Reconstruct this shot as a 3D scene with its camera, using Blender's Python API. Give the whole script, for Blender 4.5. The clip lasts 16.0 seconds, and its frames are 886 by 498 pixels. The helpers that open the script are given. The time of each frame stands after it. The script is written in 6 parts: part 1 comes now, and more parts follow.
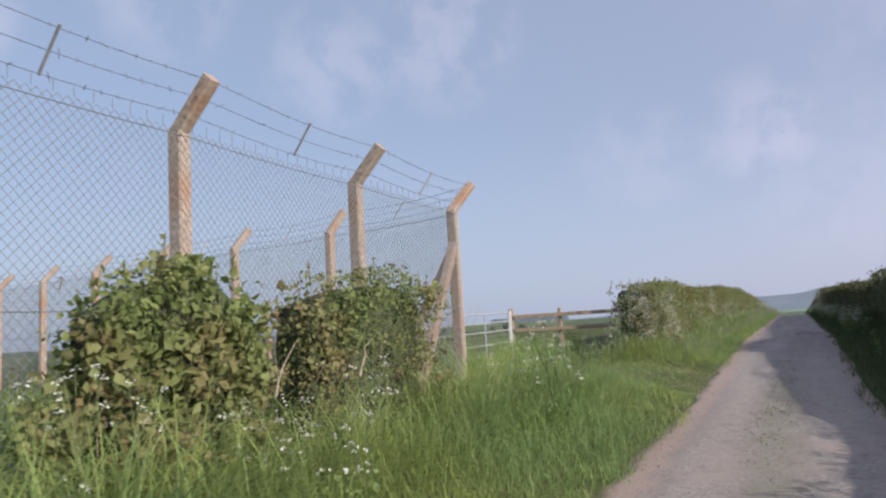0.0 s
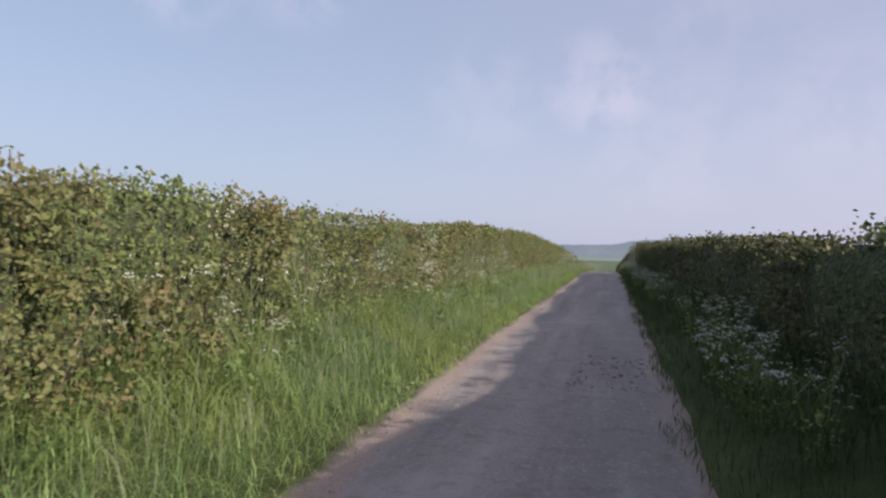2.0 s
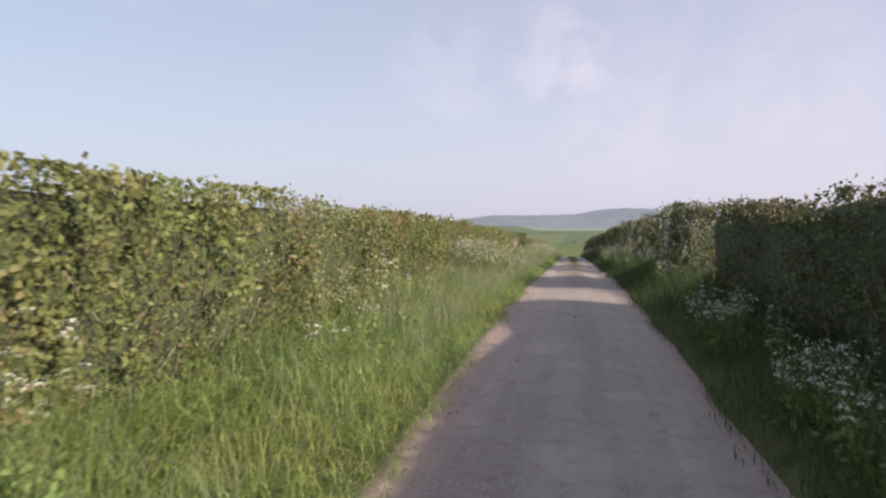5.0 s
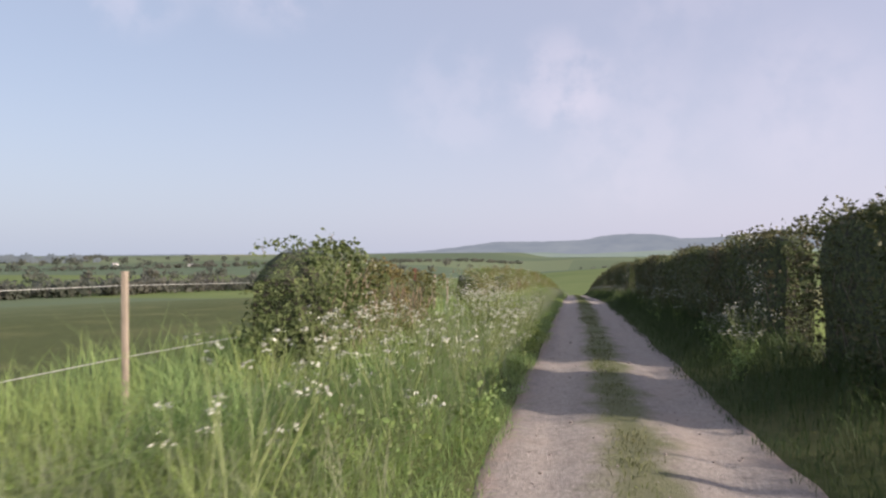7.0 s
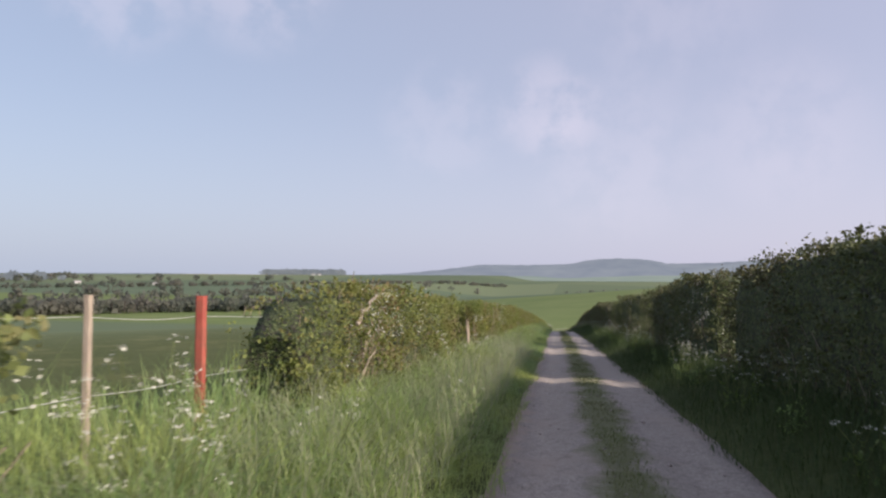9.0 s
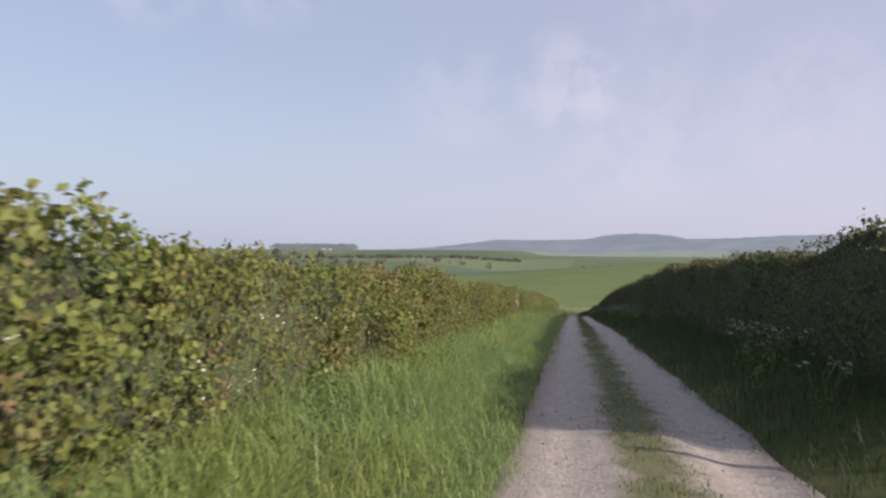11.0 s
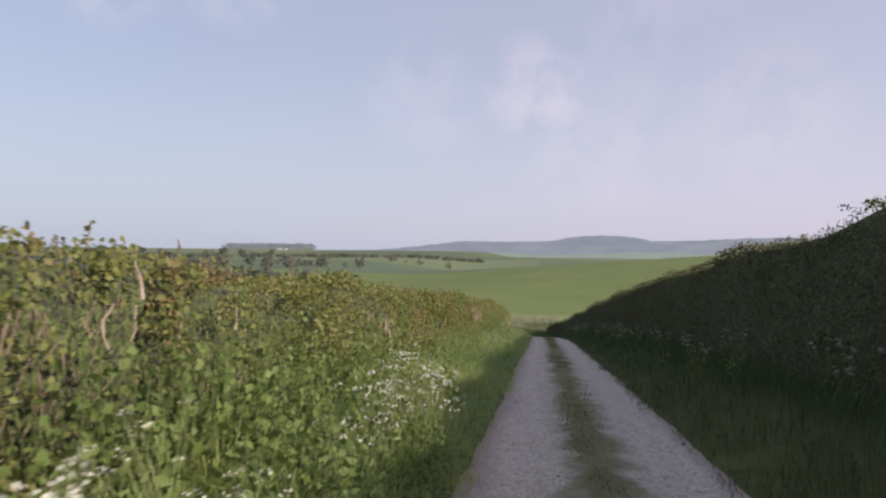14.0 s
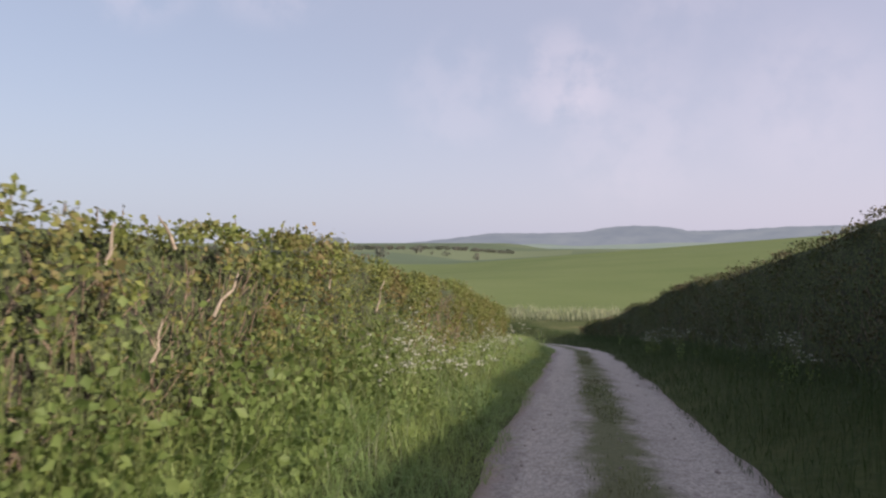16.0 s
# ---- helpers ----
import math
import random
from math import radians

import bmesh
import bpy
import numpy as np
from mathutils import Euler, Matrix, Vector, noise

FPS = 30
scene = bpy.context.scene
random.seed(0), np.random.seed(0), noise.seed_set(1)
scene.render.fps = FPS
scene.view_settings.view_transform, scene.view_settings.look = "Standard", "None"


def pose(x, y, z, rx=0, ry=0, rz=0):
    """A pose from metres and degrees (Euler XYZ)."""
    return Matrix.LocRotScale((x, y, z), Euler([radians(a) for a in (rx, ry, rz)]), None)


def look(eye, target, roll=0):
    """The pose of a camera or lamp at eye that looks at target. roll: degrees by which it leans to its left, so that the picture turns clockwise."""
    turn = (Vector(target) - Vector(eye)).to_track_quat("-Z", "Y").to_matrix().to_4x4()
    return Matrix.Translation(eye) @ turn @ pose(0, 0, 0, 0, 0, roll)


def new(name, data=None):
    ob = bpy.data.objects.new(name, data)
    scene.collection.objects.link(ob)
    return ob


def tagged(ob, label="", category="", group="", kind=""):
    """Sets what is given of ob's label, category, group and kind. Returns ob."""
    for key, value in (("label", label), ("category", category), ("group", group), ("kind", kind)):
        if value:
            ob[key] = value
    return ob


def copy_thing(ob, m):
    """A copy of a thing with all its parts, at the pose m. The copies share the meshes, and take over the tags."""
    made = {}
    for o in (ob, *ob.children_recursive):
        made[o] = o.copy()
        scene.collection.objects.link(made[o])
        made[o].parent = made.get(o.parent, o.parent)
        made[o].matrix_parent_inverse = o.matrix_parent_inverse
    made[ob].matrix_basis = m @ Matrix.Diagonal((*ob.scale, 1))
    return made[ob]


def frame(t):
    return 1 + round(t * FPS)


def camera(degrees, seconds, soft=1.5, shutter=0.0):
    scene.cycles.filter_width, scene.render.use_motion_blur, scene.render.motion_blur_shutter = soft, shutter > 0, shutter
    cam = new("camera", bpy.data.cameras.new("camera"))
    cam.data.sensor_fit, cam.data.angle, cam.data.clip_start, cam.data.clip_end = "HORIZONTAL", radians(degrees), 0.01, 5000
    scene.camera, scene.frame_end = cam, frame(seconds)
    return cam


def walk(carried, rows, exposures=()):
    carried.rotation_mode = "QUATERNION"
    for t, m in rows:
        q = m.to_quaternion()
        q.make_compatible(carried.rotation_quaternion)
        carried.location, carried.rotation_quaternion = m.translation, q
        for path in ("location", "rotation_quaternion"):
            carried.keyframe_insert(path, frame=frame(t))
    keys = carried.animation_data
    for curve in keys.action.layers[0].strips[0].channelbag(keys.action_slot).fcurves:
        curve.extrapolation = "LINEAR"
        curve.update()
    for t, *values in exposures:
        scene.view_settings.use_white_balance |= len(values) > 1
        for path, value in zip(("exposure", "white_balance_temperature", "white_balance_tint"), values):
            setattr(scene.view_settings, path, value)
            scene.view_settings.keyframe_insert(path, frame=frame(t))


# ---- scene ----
EXPO, SKY, PALE, SUN = 0.45, 0.105, 0.53, 4.75
# hill and ridge colours include the haze lying before them
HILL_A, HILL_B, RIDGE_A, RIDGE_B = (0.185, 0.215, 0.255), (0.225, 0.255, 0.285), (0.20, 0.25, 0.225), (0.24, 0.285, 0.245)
# seconds, stops over EXPO, kelvin and tint
LIGHTER = ((0.0, -0.2, 6050, 14), (1.0, -0.22, 6050, 14), (2.0, -0.1, 6240, 16), (3.0, -0.05, 6440, 17), (5.0, 0.15, 6750, 17), (6.0, 0.2, 6800, 17), (7.5, 0.0, 6500, 17), (9.0, -0.03, 6450, 17), (12.5, -0.03, 6550, 18), (16.0, -0.03, 6700, 19))
cam = camera(64.44, 16.0, soft=2.3, shutter=0.05)
ROWS = [
    (0.0, 0.30, 9.08, 1.90, 26.30, 6.45, -3.40), (0.2, 0.34, 10.77, 1.96, 30.60, 5.9, -2.80),
    (0.4, 0.46, 12.35, 1.98, 29.80, 5.25, -2.90), (0.5, 0.52, 13.15, 1.99, 31.50, 5.05, -2.95), (0.6, 0.52, 14.05, 2.02, 40.20, 5.80, -3.60),
    (0.7, 0.50, 14.90, 2.03, 51.20, 6.25, -4.30), (0.8, 0.50, 15.57, 2.03, 59.40, 6.05, -4.30),
    (0.9, 0.53, 16.31, 2.06, 62.10, 5.25, -3.60), (1.0, 0.58, 17.11, 2.07, 63.40, 4.70, -3.50),
    (1.1, 0.64, 17.90, 2.06, 64.00, 4.95, -3.90), (1.2, 0.67, 18.68, 2.07, 61.80, 4.90, -3.20),
    (1.3, 0.71, 19.35, 2.08, 53.60, 4.70, -2.00), (1.4, 0.74, 19.88, 2.10, 42.40, 4.10, -0.70),
    (1.5, 0.76, 20.35, 2.13, 31.20, 3.40, 0.50), (1.6, 0.75, 21.05, 2.15, 23.20, 2.40, 0.90), (1.7, 0.74, 21.78, 2.17, 17.60, 1.55, 1.10),
    (2.0, 0.53, 24.25, 2.27, 13.45, 0.42, 1.10), (2.2, 0.49, 25.58, 2.25, 13.00, -2.18, 0.48),
    (2.3, 0.46, 26.19, 2.31, 13.11, -3.97, 0.14), (2.4, 0.44, 26.80, 2.32, 12.85, -5.23, 0.09),
    (2.5, 0.40, 27.41, 2.34, 12.12, -5.67, -1.05), (2.6, 0.36, 28.05, 2.37, 12.64, -6.16, 0.00),
    (2.8, 0.26, 29.36, 2.34, 12.97, -6.84, 0.07), (3.0, 0.14, 30.68, 2.42, 13.16, -7.29, 0.37),
    (3.2, 0.08, 32.09, 2.46, 15.81, -4.22, 1.85), (3.5, 0.07, 34.39, 2.47, 13.68, -5.10, 0.75),
    (3.9, 0.05, 38.19, 2.50, 12.68, -4.38, 0.36), (4.3, 0.03, 42.76, 2.56, 11.93, -3.39, 0.14),
    (4.7, 0.01, 48.04, 2.64, 11.19, -2.40, -0.09), (5.0, 0.00, 52.41, 2.70, 10.59, -1.76, -0.20),
    (5.3, -0.01, 57.10, 2.66, 9.74, -1.64, -0.04), (5.5, -0.03, 60.20, 2.72, 10.88, -1.37, -0.64),
    (6.0, -0.10, 68.41, 2.63, 9.61, 0.27, -0.62), (6.4, -0.24, 75.32, 2.50, 10.89, -2.17, -0.31),
    (6.5, -0.23, 77.06, 2.48, 10.61, -2.04, -0.26), (7.0, -0.38, 85.66, 2.22, 11.02, 0.44, -0.49),
    (7.3, -0.39, 90.89, 2.11, 10.33, -0.27, -0.52), (7.5, -0.43, 94.37, 1.92, 10.44, 0.46, -0.28),
    (7.6, -0.43, 96.09, 1.87, 12.03, -0.04, 0.16), (8.0, -0.49, 102.90, 1.65, 10.10, 1.26, -0.57),
    (8.1, -0.52, 104.58, 1.62, 9.84, 1.58, 0.45), (8.2, -0.57, 106.25, 1.58, 9.85, 1.83, -0.33),
    (8.3, -0.60, 107.91, 1.51, 10.19, 1.95, 0.33), (8.4, -0.63, 109.55, 1.48, 10.60, 1.45, 0.19),
    (8.5, -0.64, 111.18, 1.42, 11.60, 0.97, 0.67), (9.0, -0.79, 119.39, 1.22, 9.89, 2.29, 0.27),
    (9.3, -0.86, 124.32, 0.98, 10.76, 0.84, 1.11), (9.4, -0.89, 125.96, 0.91, 11.31, 1.07, 0.64),
    (9.5, -0.91, 127.60, 0.84, 12.25, 0.21, 0.73), (9.6, -0.92, 129.26, 0.74, 12.13, 0.98, 0.28),
    (9.7, -0.93, 130.93, 0.70, 11.48, 1.36, 0.44), (10.0, -0.98, 136.02, 0.36, 11.28, -0.23, 0.38),
    (10.2, -1.12, 139.46, 0.20, 10.84, -0.53, -0.13), (10.5, -1.18, 144.72, -0.10, 11.14, 0.13, 0.24),
    (10.9, -1.26, 152.07, -0.45, 11.19, 0.29, 0.37), (11.3, -1.34, 159.59, -0.85, 11.19, 0.35, 0.44),
    (11.7, -1.42, 167.05, -1.28, 11.19, 0.40, 0.52), (12.0, -1.48, 172.48, -1.61, 11.15, 0.31, 0.56),
    (12.3, -1.53, 177.66, -1.93, 10.90, -0.40, 0.51), (12.5, -1.58, 181.07, -2.14, 11.38, 0.13, 0.50),
    (13.0, -1.70, 189.39, -2.71, 11.27, 1.72, 0.89), (13.4, -1.77, 195.78, -3.26, 9.77, 0.55, 1.23),
    (13.5, -1.80, 197.33, -3.38, 8.87, -0.54, 0.12), (14.0, -1.84, 204.80, -3.88, 8.44, 0.52, 0.62),
    (14.5, -1.90, 211.81, -4.47, 7.98, 0.72, 0.82), (15.0, -1.93, 218.42, -4.95, 10.67, -0.64, 0.88),
    (15.3, -1.99, 222.21, -5.29, 11.60, -1.27, 0.74), (15.5, -2.00, 224.67, -5.46, 13.26, -0.81, 1.33),
    (15.6, -1.99, 225.89, -5.57, 13.23, -1.08, 0.23), (15.7, -1.97, 227.09, -5.62, 12.36, -0.58, -0.21),
    (15.8, -1.96, 228.28, -5.74, 11.30, -0.92, -0.91), (16.0, -1.92, 230.66, -5.99, 11.01, -0.04, -0.03),
]


def row_pose(x, y, z, yaw, pitch, roll):
    """A camera pose from a place, the turn to the left of the lane, the tilt upward and the roll, in degrees."""
    a, b = radians(yaw), radians(pitch)
    ahead = Vector((-math.sin(a) * math.cos(b), math.cos(a) * math.cos(b), math.sin(b)))
    return look((x, y, z), Vector((x, y, z)) + ahead, roll)


walk(cam, [(r[0], row_pose(*r[1:])) for r in ROWS], exposures=[(t, EXPO + e, k, m) for t, e, k, m in LIGHTER])

# ---- world, sun ----
SUN_EL, SUN_AZ = radians(24.8), radians(-17)  # the sun stands to the right of the lane and a little behind
to_sun = Vector((math.cos(SUN_AZ) * math.cos(SUN_EL), math.sin(SUN_AZ) * math.cos(SUN_EL), math.sin(SUN_EL)))
world = bpy.data.worlds.new("sky")
scene.world = world
world.use_nodes = True
wn, wl = world.node_tree.nodes, world.node_tree.links
wn.clear()
w_out = wn.new("ShaderNodeOutputWorld")
w_bg = wn.new("ShaderNodeBackground")
w_sky = wn.new("ShaderNodeTexSky")
w_sky.sky_type = "NISHITA"
w_sky.sun_disc = False
w_sky.sun_elevation = SUN_EL
w_sky.sun_rotation = math.atan2(to_sun.x, to_sun.y)
w_sky.air_density, w_sky.dust_density, w_sky.ozone_density = 1.0, 2.5, 2.0
w_bg.inputs["Strength"].default_value = SKY
w_co = wn.new("ShaderNodeTexCoord")
w_noise = wn.new("ShaderNodeTexNoise")
w_noise.inputs["Scale"].default_value = 16.0
w_noise.inputs["Detail"].default_value = 4.0
w_noise.inputs["Roughness"].default_value = 0.55
wl.new(w_co.outputs["Generated"], w_noise.inputs["Vector"])


def w_math(kind, a, b):
    n = wn.new("ShaderNodeMath")
    n.operation = kind
    for slot, value in ((0, a), (1, b)):
        if isinstance(value, (int, float)):
            n.inputs[slot].default_value = value
        else:
            wl.new(value, n.inputs[slot])
    return n.outputs["Value"]


def w_range(source, lo, hi):
    n = wn.new("ShaderNodeMapRange")
    n.interpolation_type = "SMOOTHSTEP"
    n.inputs["From Min"].default_value, n.inputs["From Max"].default_value = lo, hi
    wl.new(source, n.inputs["Value"])
    return n.outputs["Result"]


# small fair-weather puffs: degrees to the right of the lane's line, elevation, half width, density
cover = 0.0
for az, el, wide, dense in ((-1.5, 13.5, 5.0, 0.20), (4.0, 9.5, 8.0, 0.10), (-10.0, 12.5, 6.0, 0.10), (16.0, 11.0, 7.0, 0.10), (-25.0, 23.0, 7.0, 0.2),
                            (-35.0, 21.0, 6.0, 0.18), (-62.0, 23.0, 5.0, 0.3), (-77.0, 22.0, 6.0, 0.26), (-48.0, 26.0, 6.0, 0.2), (38.0, 15.0, 9.0, 0.2), (8.0, 22.0, 9.0, 0.08),
                            (75.0, 22.0, 10.0, 0.5), (130.0, 18.0, 12.0, 0.5), (-140.0, 20.0, 12.0, 0.5), (180.0, 30.0, 14.0, 0.5)):
    e, q = radians(el), radians(az)
    near = wn.new("ShaderNodeVectorMath")
    near.operation = "DOT_PRODUCT"
    near.inputs[1].default_value = (math.sin(q) * math.cos(e), math.cos(q) * math.cos(e), math.sin(e))
    wl.new(w_co.outputs["Generated"], near.inputs[0])
    cover = w_math("ADD", w_math("MULTIPLY", w_range(near.outputs["Value"], math.cos(radians(wide)), 1.0), dense), cover)
puffs = w_math("MULTIPLY", cover, w_range(w_noise.outputs["Fac"], 0.34, 0.62))
w_mix = wn.new("ShaderNodeMix")
w_mix.data_type = "RGBA"
w_mix.inputs["B"].default_value = (7.4, 6.6, 7.1, 1)
# haze: clear blue away from the sun, lilac towards it
w_sep = wn.new("ShaderNodeSeparateXYZ")
wl.new(w_co.outputs["Generated"], w_sep.inputs["Vector"])
w_haze = wn.new("ShaderNodeMix")
w_haze.data_type = "RGBA"
w_haze.inputs["A"].default_value = (4.0, 4.6, 5.55, 1)
w_haze.inputs["B"].default_value = (5.0, 5.05, 6.1, 1)
wl.new(w_range(w_sep.outputs["X"], -0.75, 0.45), w_haze.inputs["Factor"])
w_pale = wn.new("ShaderNodeMix")
w_pale.data_type = "RGBA"
wl.new(w_math("ADD", w_math("MULTIPLY", w_range(w_sep.outputs["Z"], 0.30, 0.0), 0.26), PALE), w_pale.inputs["Factor"])
wl.new(w_haze.outputs["Result"], w_pale.inputs["B"])
wl.new(w_sky.outputs["Color"], w_pale.inputs["A"])
wl.new(w_pale.outputs["Result"], w_mix.inputs["A"])
wl.new(puffs, w_mix.inputs["Factor"])
wl.new(w_mix.outputs["Result"], w_bg.inputs["Color"])
wl.new(w_bg.outputs["Background"], w_out.inputs["Surface"])

sun = new("sun", bpy.data.lights.new("sun", "SUN"))
sun.data.energy, sun.data.angle, sun.data.color = SUN, radians(1.0), (1.0, 0.90, 0.76)
sun.matrix_world = look((40, -20, 30), Vector((40, -20, 30)) - to_sun)


# ---- materials ----
def node(nt, kind, **values):
    n = nt.nodes.new(kind)
    for key, value in values.items():
        n.inputs[key].default_value = value
    return n


def tint(nt, factor, a, b):
    m = nt.nodes.new("ShaderNodeMix")
    m.data_type = "RGBA"
    for slot, value in (("A", a), ("B", b)):
        if isinstance(value, tuple):
            m.inputs[slot].default_value = (*value, 1)
        else:
            nt.links.new(value, m.inputs[slot])
    if isinstance(factor, float):
        m.inputs["Factor"].default_value = factor
    else:
        nt.links.new(factor, m.inputs["Factor"])
    return m.outputs["Result"]


def ramp(nt, source, lo, hi):
    r = nt.nodes.new("ShaderNodeMapRange")
    r.inputs["From Min"].default_value, r.inputs["From Max"].default_value = lo, hi
    nt.links.new(source, r.inputs["Value"])
    return r.outputs["Result"]


def grain(nt, scale, detail=4.0, rough=0.55, stretch=None):
    co = nt.nodes.new("ShaderNodeTexCoord")
    n = node(nt, "ShaderNodeTexNoise", Scale=scale, Detail=detail, Roughness=rough)
    if stretch:
        mp = nt.nodes.new("ShaderNodeMapping")
        mp.inputs["Scale"].default_value = stretch
        nt.links.new(co.outputs["Object"], mp.inputs["Vector"])
        nt.links.new(mp.outputs["Vector"], n.inputs["Vector"])
    else:
        nt.links.new(co.outputs["Object"], n.inputs["Vector"])
    return n.outputs["Fac"]


def material(name):
    m = bpy.data.materials.new(name)
    m.use_nodes = True
    nt = m.node_tree
    return m, nt, nt.nodes["Principled BSDF"]


def surface(name, a, b, scale, rough=0.8, metal=0.0, bump=0.0, c=None, big=None, stretch=None, island=0.0):
    """Two colours mottled by fine grain, a third in large stains, and relief."""
    m, nt, bs = material(name)
    fine = grain(nt, scale, stretch=stretch)
    col = tint(nt, ramp(nt, fine, 0.3, 0.7), a, b)
    if c:
        col = tint(nt, ramp(nt, grain(nt, big, 3.0), 0.45, 0.68), col, c)
    if island:
        geo = nt.nodes.new("ShaderNodeNewGeometry")
        hsv = nt.nodes.new("ShaderNodeHueSaturation")
        nt.links.new(ramp_to(nt, geo.outputs["Random Per Island"], 1 - island, 1 + island), hsv.inputs["Value"])
        nt.links.new(col, hsv.inputs["Color"])
        col = hsv.outputs["Color"]
    nt.links.new(col, bs.inputs["Base Color"])
    bs.inputs["Roughness"].default_value, bs.inputs["Metallic"].default_value = rough, metal
    if bump:
        bp = node(nt, "ShaderNodeBump", Strength=bump, Distance=0.02)
        nt.links.new(fine, bp.inputs["Height"])
        nt.links.new(bp.outputs["Normal"], bs.inputs["Normal"])
    return m


def ramp_to(nt, source, lo, hi):
    r = nt.nodes.new("ShaderNodeMapRange")
    r.inputs["To Min"].default_value, r.inputs["To Max"].default_value = lo, hi
    nt.links.new(source, r.inputs["Value"])
    return r.outputs["Result"]


def leafy(name, a, b, c, share=0.3, rough=0.55, patch=0.8, d=None):
    """Leaves or blades: a colour of its own for each, larger patches of a third colour, light through the blade."""
    m, nt, bs = material(name)
    geo = nt.nodes.new("ShaderNodeNewGeometry")
    col = tint(nt, geo.outputs["Random Per Island"], a, b)
    col = tint(nt, ramp(nt, grain(nt, patch, 2.0), 0.42, 0.66), col, c)
    if d:
        some = nt.nodes.new("ShaderNodeMath")
        some.operation = "MULTIPLY"
        nt.links.new(ramp(nt, grain(nt, 1.9, 3.0, 0.6, (1.0, 1.0, 0.6)), 0.49, 0.63), some.inputs[0])
        nt.links.new(ramp(nt, geo.outputs["Random Per Island"], 1.3, 0.2), some.inputs[1])
        col = tint(nt, some.outputs["Value"], col, d)
    bs.inputs["Roughness"].default_value = rough
    bs.inputs["Specular IOR Level"].default_value = 0.25
    nt.links.new(col, bs.inputs["Base Color"])
    tr = nt.nodes.new("ShaderNodeBsdfTranslucent")
    nt.links.new(col, tr.inputs["Color"])
    mx = nt.nodes.new("ShaderNodeMixShader")
    mx.inputs["Fac"].default_value = share
    nt.links.new(bs.outputs["BSDF"], mx.inputs[1])
    nt.links.new(tr.outputs["BSDF"], mx.inputs[2])
    nt.links.new(mx.outputs["Shader"], nt.nodes["Material Output"].inputs["Surface"])
    return m


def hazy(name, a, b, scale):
    """The far distance, glowing in colours that have miles of summer haze mixed in."""
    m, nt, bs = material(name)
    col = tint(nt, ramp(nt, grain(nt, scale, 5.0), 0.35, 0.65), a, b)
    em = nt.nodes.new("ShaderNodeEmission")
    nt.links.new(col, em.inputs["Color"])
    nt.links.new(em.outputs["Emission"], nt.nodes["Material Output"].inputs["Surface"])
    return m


M_HEDGE = leafy("hawthorn_leaf", (0.125, 0.168, 0.05), (0.25, 0.298, 0.108), (0.22, 0.215, 0.09), patch=1.1, share=0.4, d=(0.25, 0.19, 0.10))
# right-hand hedges: leaf colours darkened by the shade on their road side
M_HEDGE_DARK = leafy("shaded_hedge_leaf", (0.066, 0.087, 0.03), (0.123, 0.138, 0.054), (0.115, 0.098, 0.054), patch=0.9, share=0.18)
M_LUSH = leafy("elder_leaf", (0.08, 0.115, 0.042), (0.16, 0.19, 0.075), (0.12, 0.15, 0.055))
M_NETTLE = leafy("nettle_leaf", (0.108, 0.165, 0.046), (0.195, 0.255, 0.08), (0.142, 0.2, 0.056), share=0.4)
M_YELLOW = leafy("golden_leaf", (0.28, 0.28, 0.045), (0.42, 0.385, 0.068), (0.27, 0.28, 0.055))
M_BRAMBLE = leafy("bramble_and_hawthorn_leaf", (0.088, 0.125, 0.034), (0.25, 0.285, 0.08), (0.185, 0.20, 0.058), patch=0.9, share=0.4, d=(0.24, 0.17, 0.085))
M_RUSSET = leafy("young_russet_leaf", (0.15, 0.10, 0.04), (0.20, 0.17, 0.06), (0.12, 0.13, 0.045))
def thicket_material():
    """The leaves and twigs deeper inside a hedge: small cells of many dull greens and browns, rough, darkened for the
    shade between the leaves.
    """
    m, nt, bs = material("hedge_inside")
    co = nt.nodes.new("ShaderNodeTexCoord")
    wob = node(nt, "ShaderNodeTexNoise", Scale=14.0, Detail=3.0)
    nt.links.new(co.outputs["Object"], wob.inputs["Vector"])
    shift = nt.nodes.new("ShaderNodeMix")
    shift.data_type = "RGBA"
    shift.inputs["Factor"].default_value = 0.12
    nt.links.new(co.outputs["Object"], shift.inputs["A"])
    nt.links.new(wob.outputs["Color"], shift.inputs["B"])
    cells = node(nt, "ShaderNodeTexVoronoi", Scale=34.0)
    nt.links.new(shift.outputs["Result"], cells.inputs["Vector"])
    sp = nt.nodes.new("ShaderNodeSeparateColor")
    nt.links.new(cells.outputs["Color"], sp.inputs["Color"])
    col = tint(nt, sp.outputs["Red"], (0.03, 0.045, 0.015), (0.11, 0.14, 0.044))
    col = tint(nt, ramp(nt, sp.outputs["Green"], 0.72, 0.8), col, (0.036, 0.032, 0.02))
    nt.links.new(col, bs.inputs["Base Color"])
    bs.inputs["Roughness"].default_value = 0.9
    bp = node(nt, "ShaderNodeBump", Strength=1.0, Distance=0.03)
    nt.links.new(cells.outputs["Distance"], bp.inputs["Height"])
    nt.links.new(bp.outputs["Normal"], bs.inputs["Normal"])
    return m


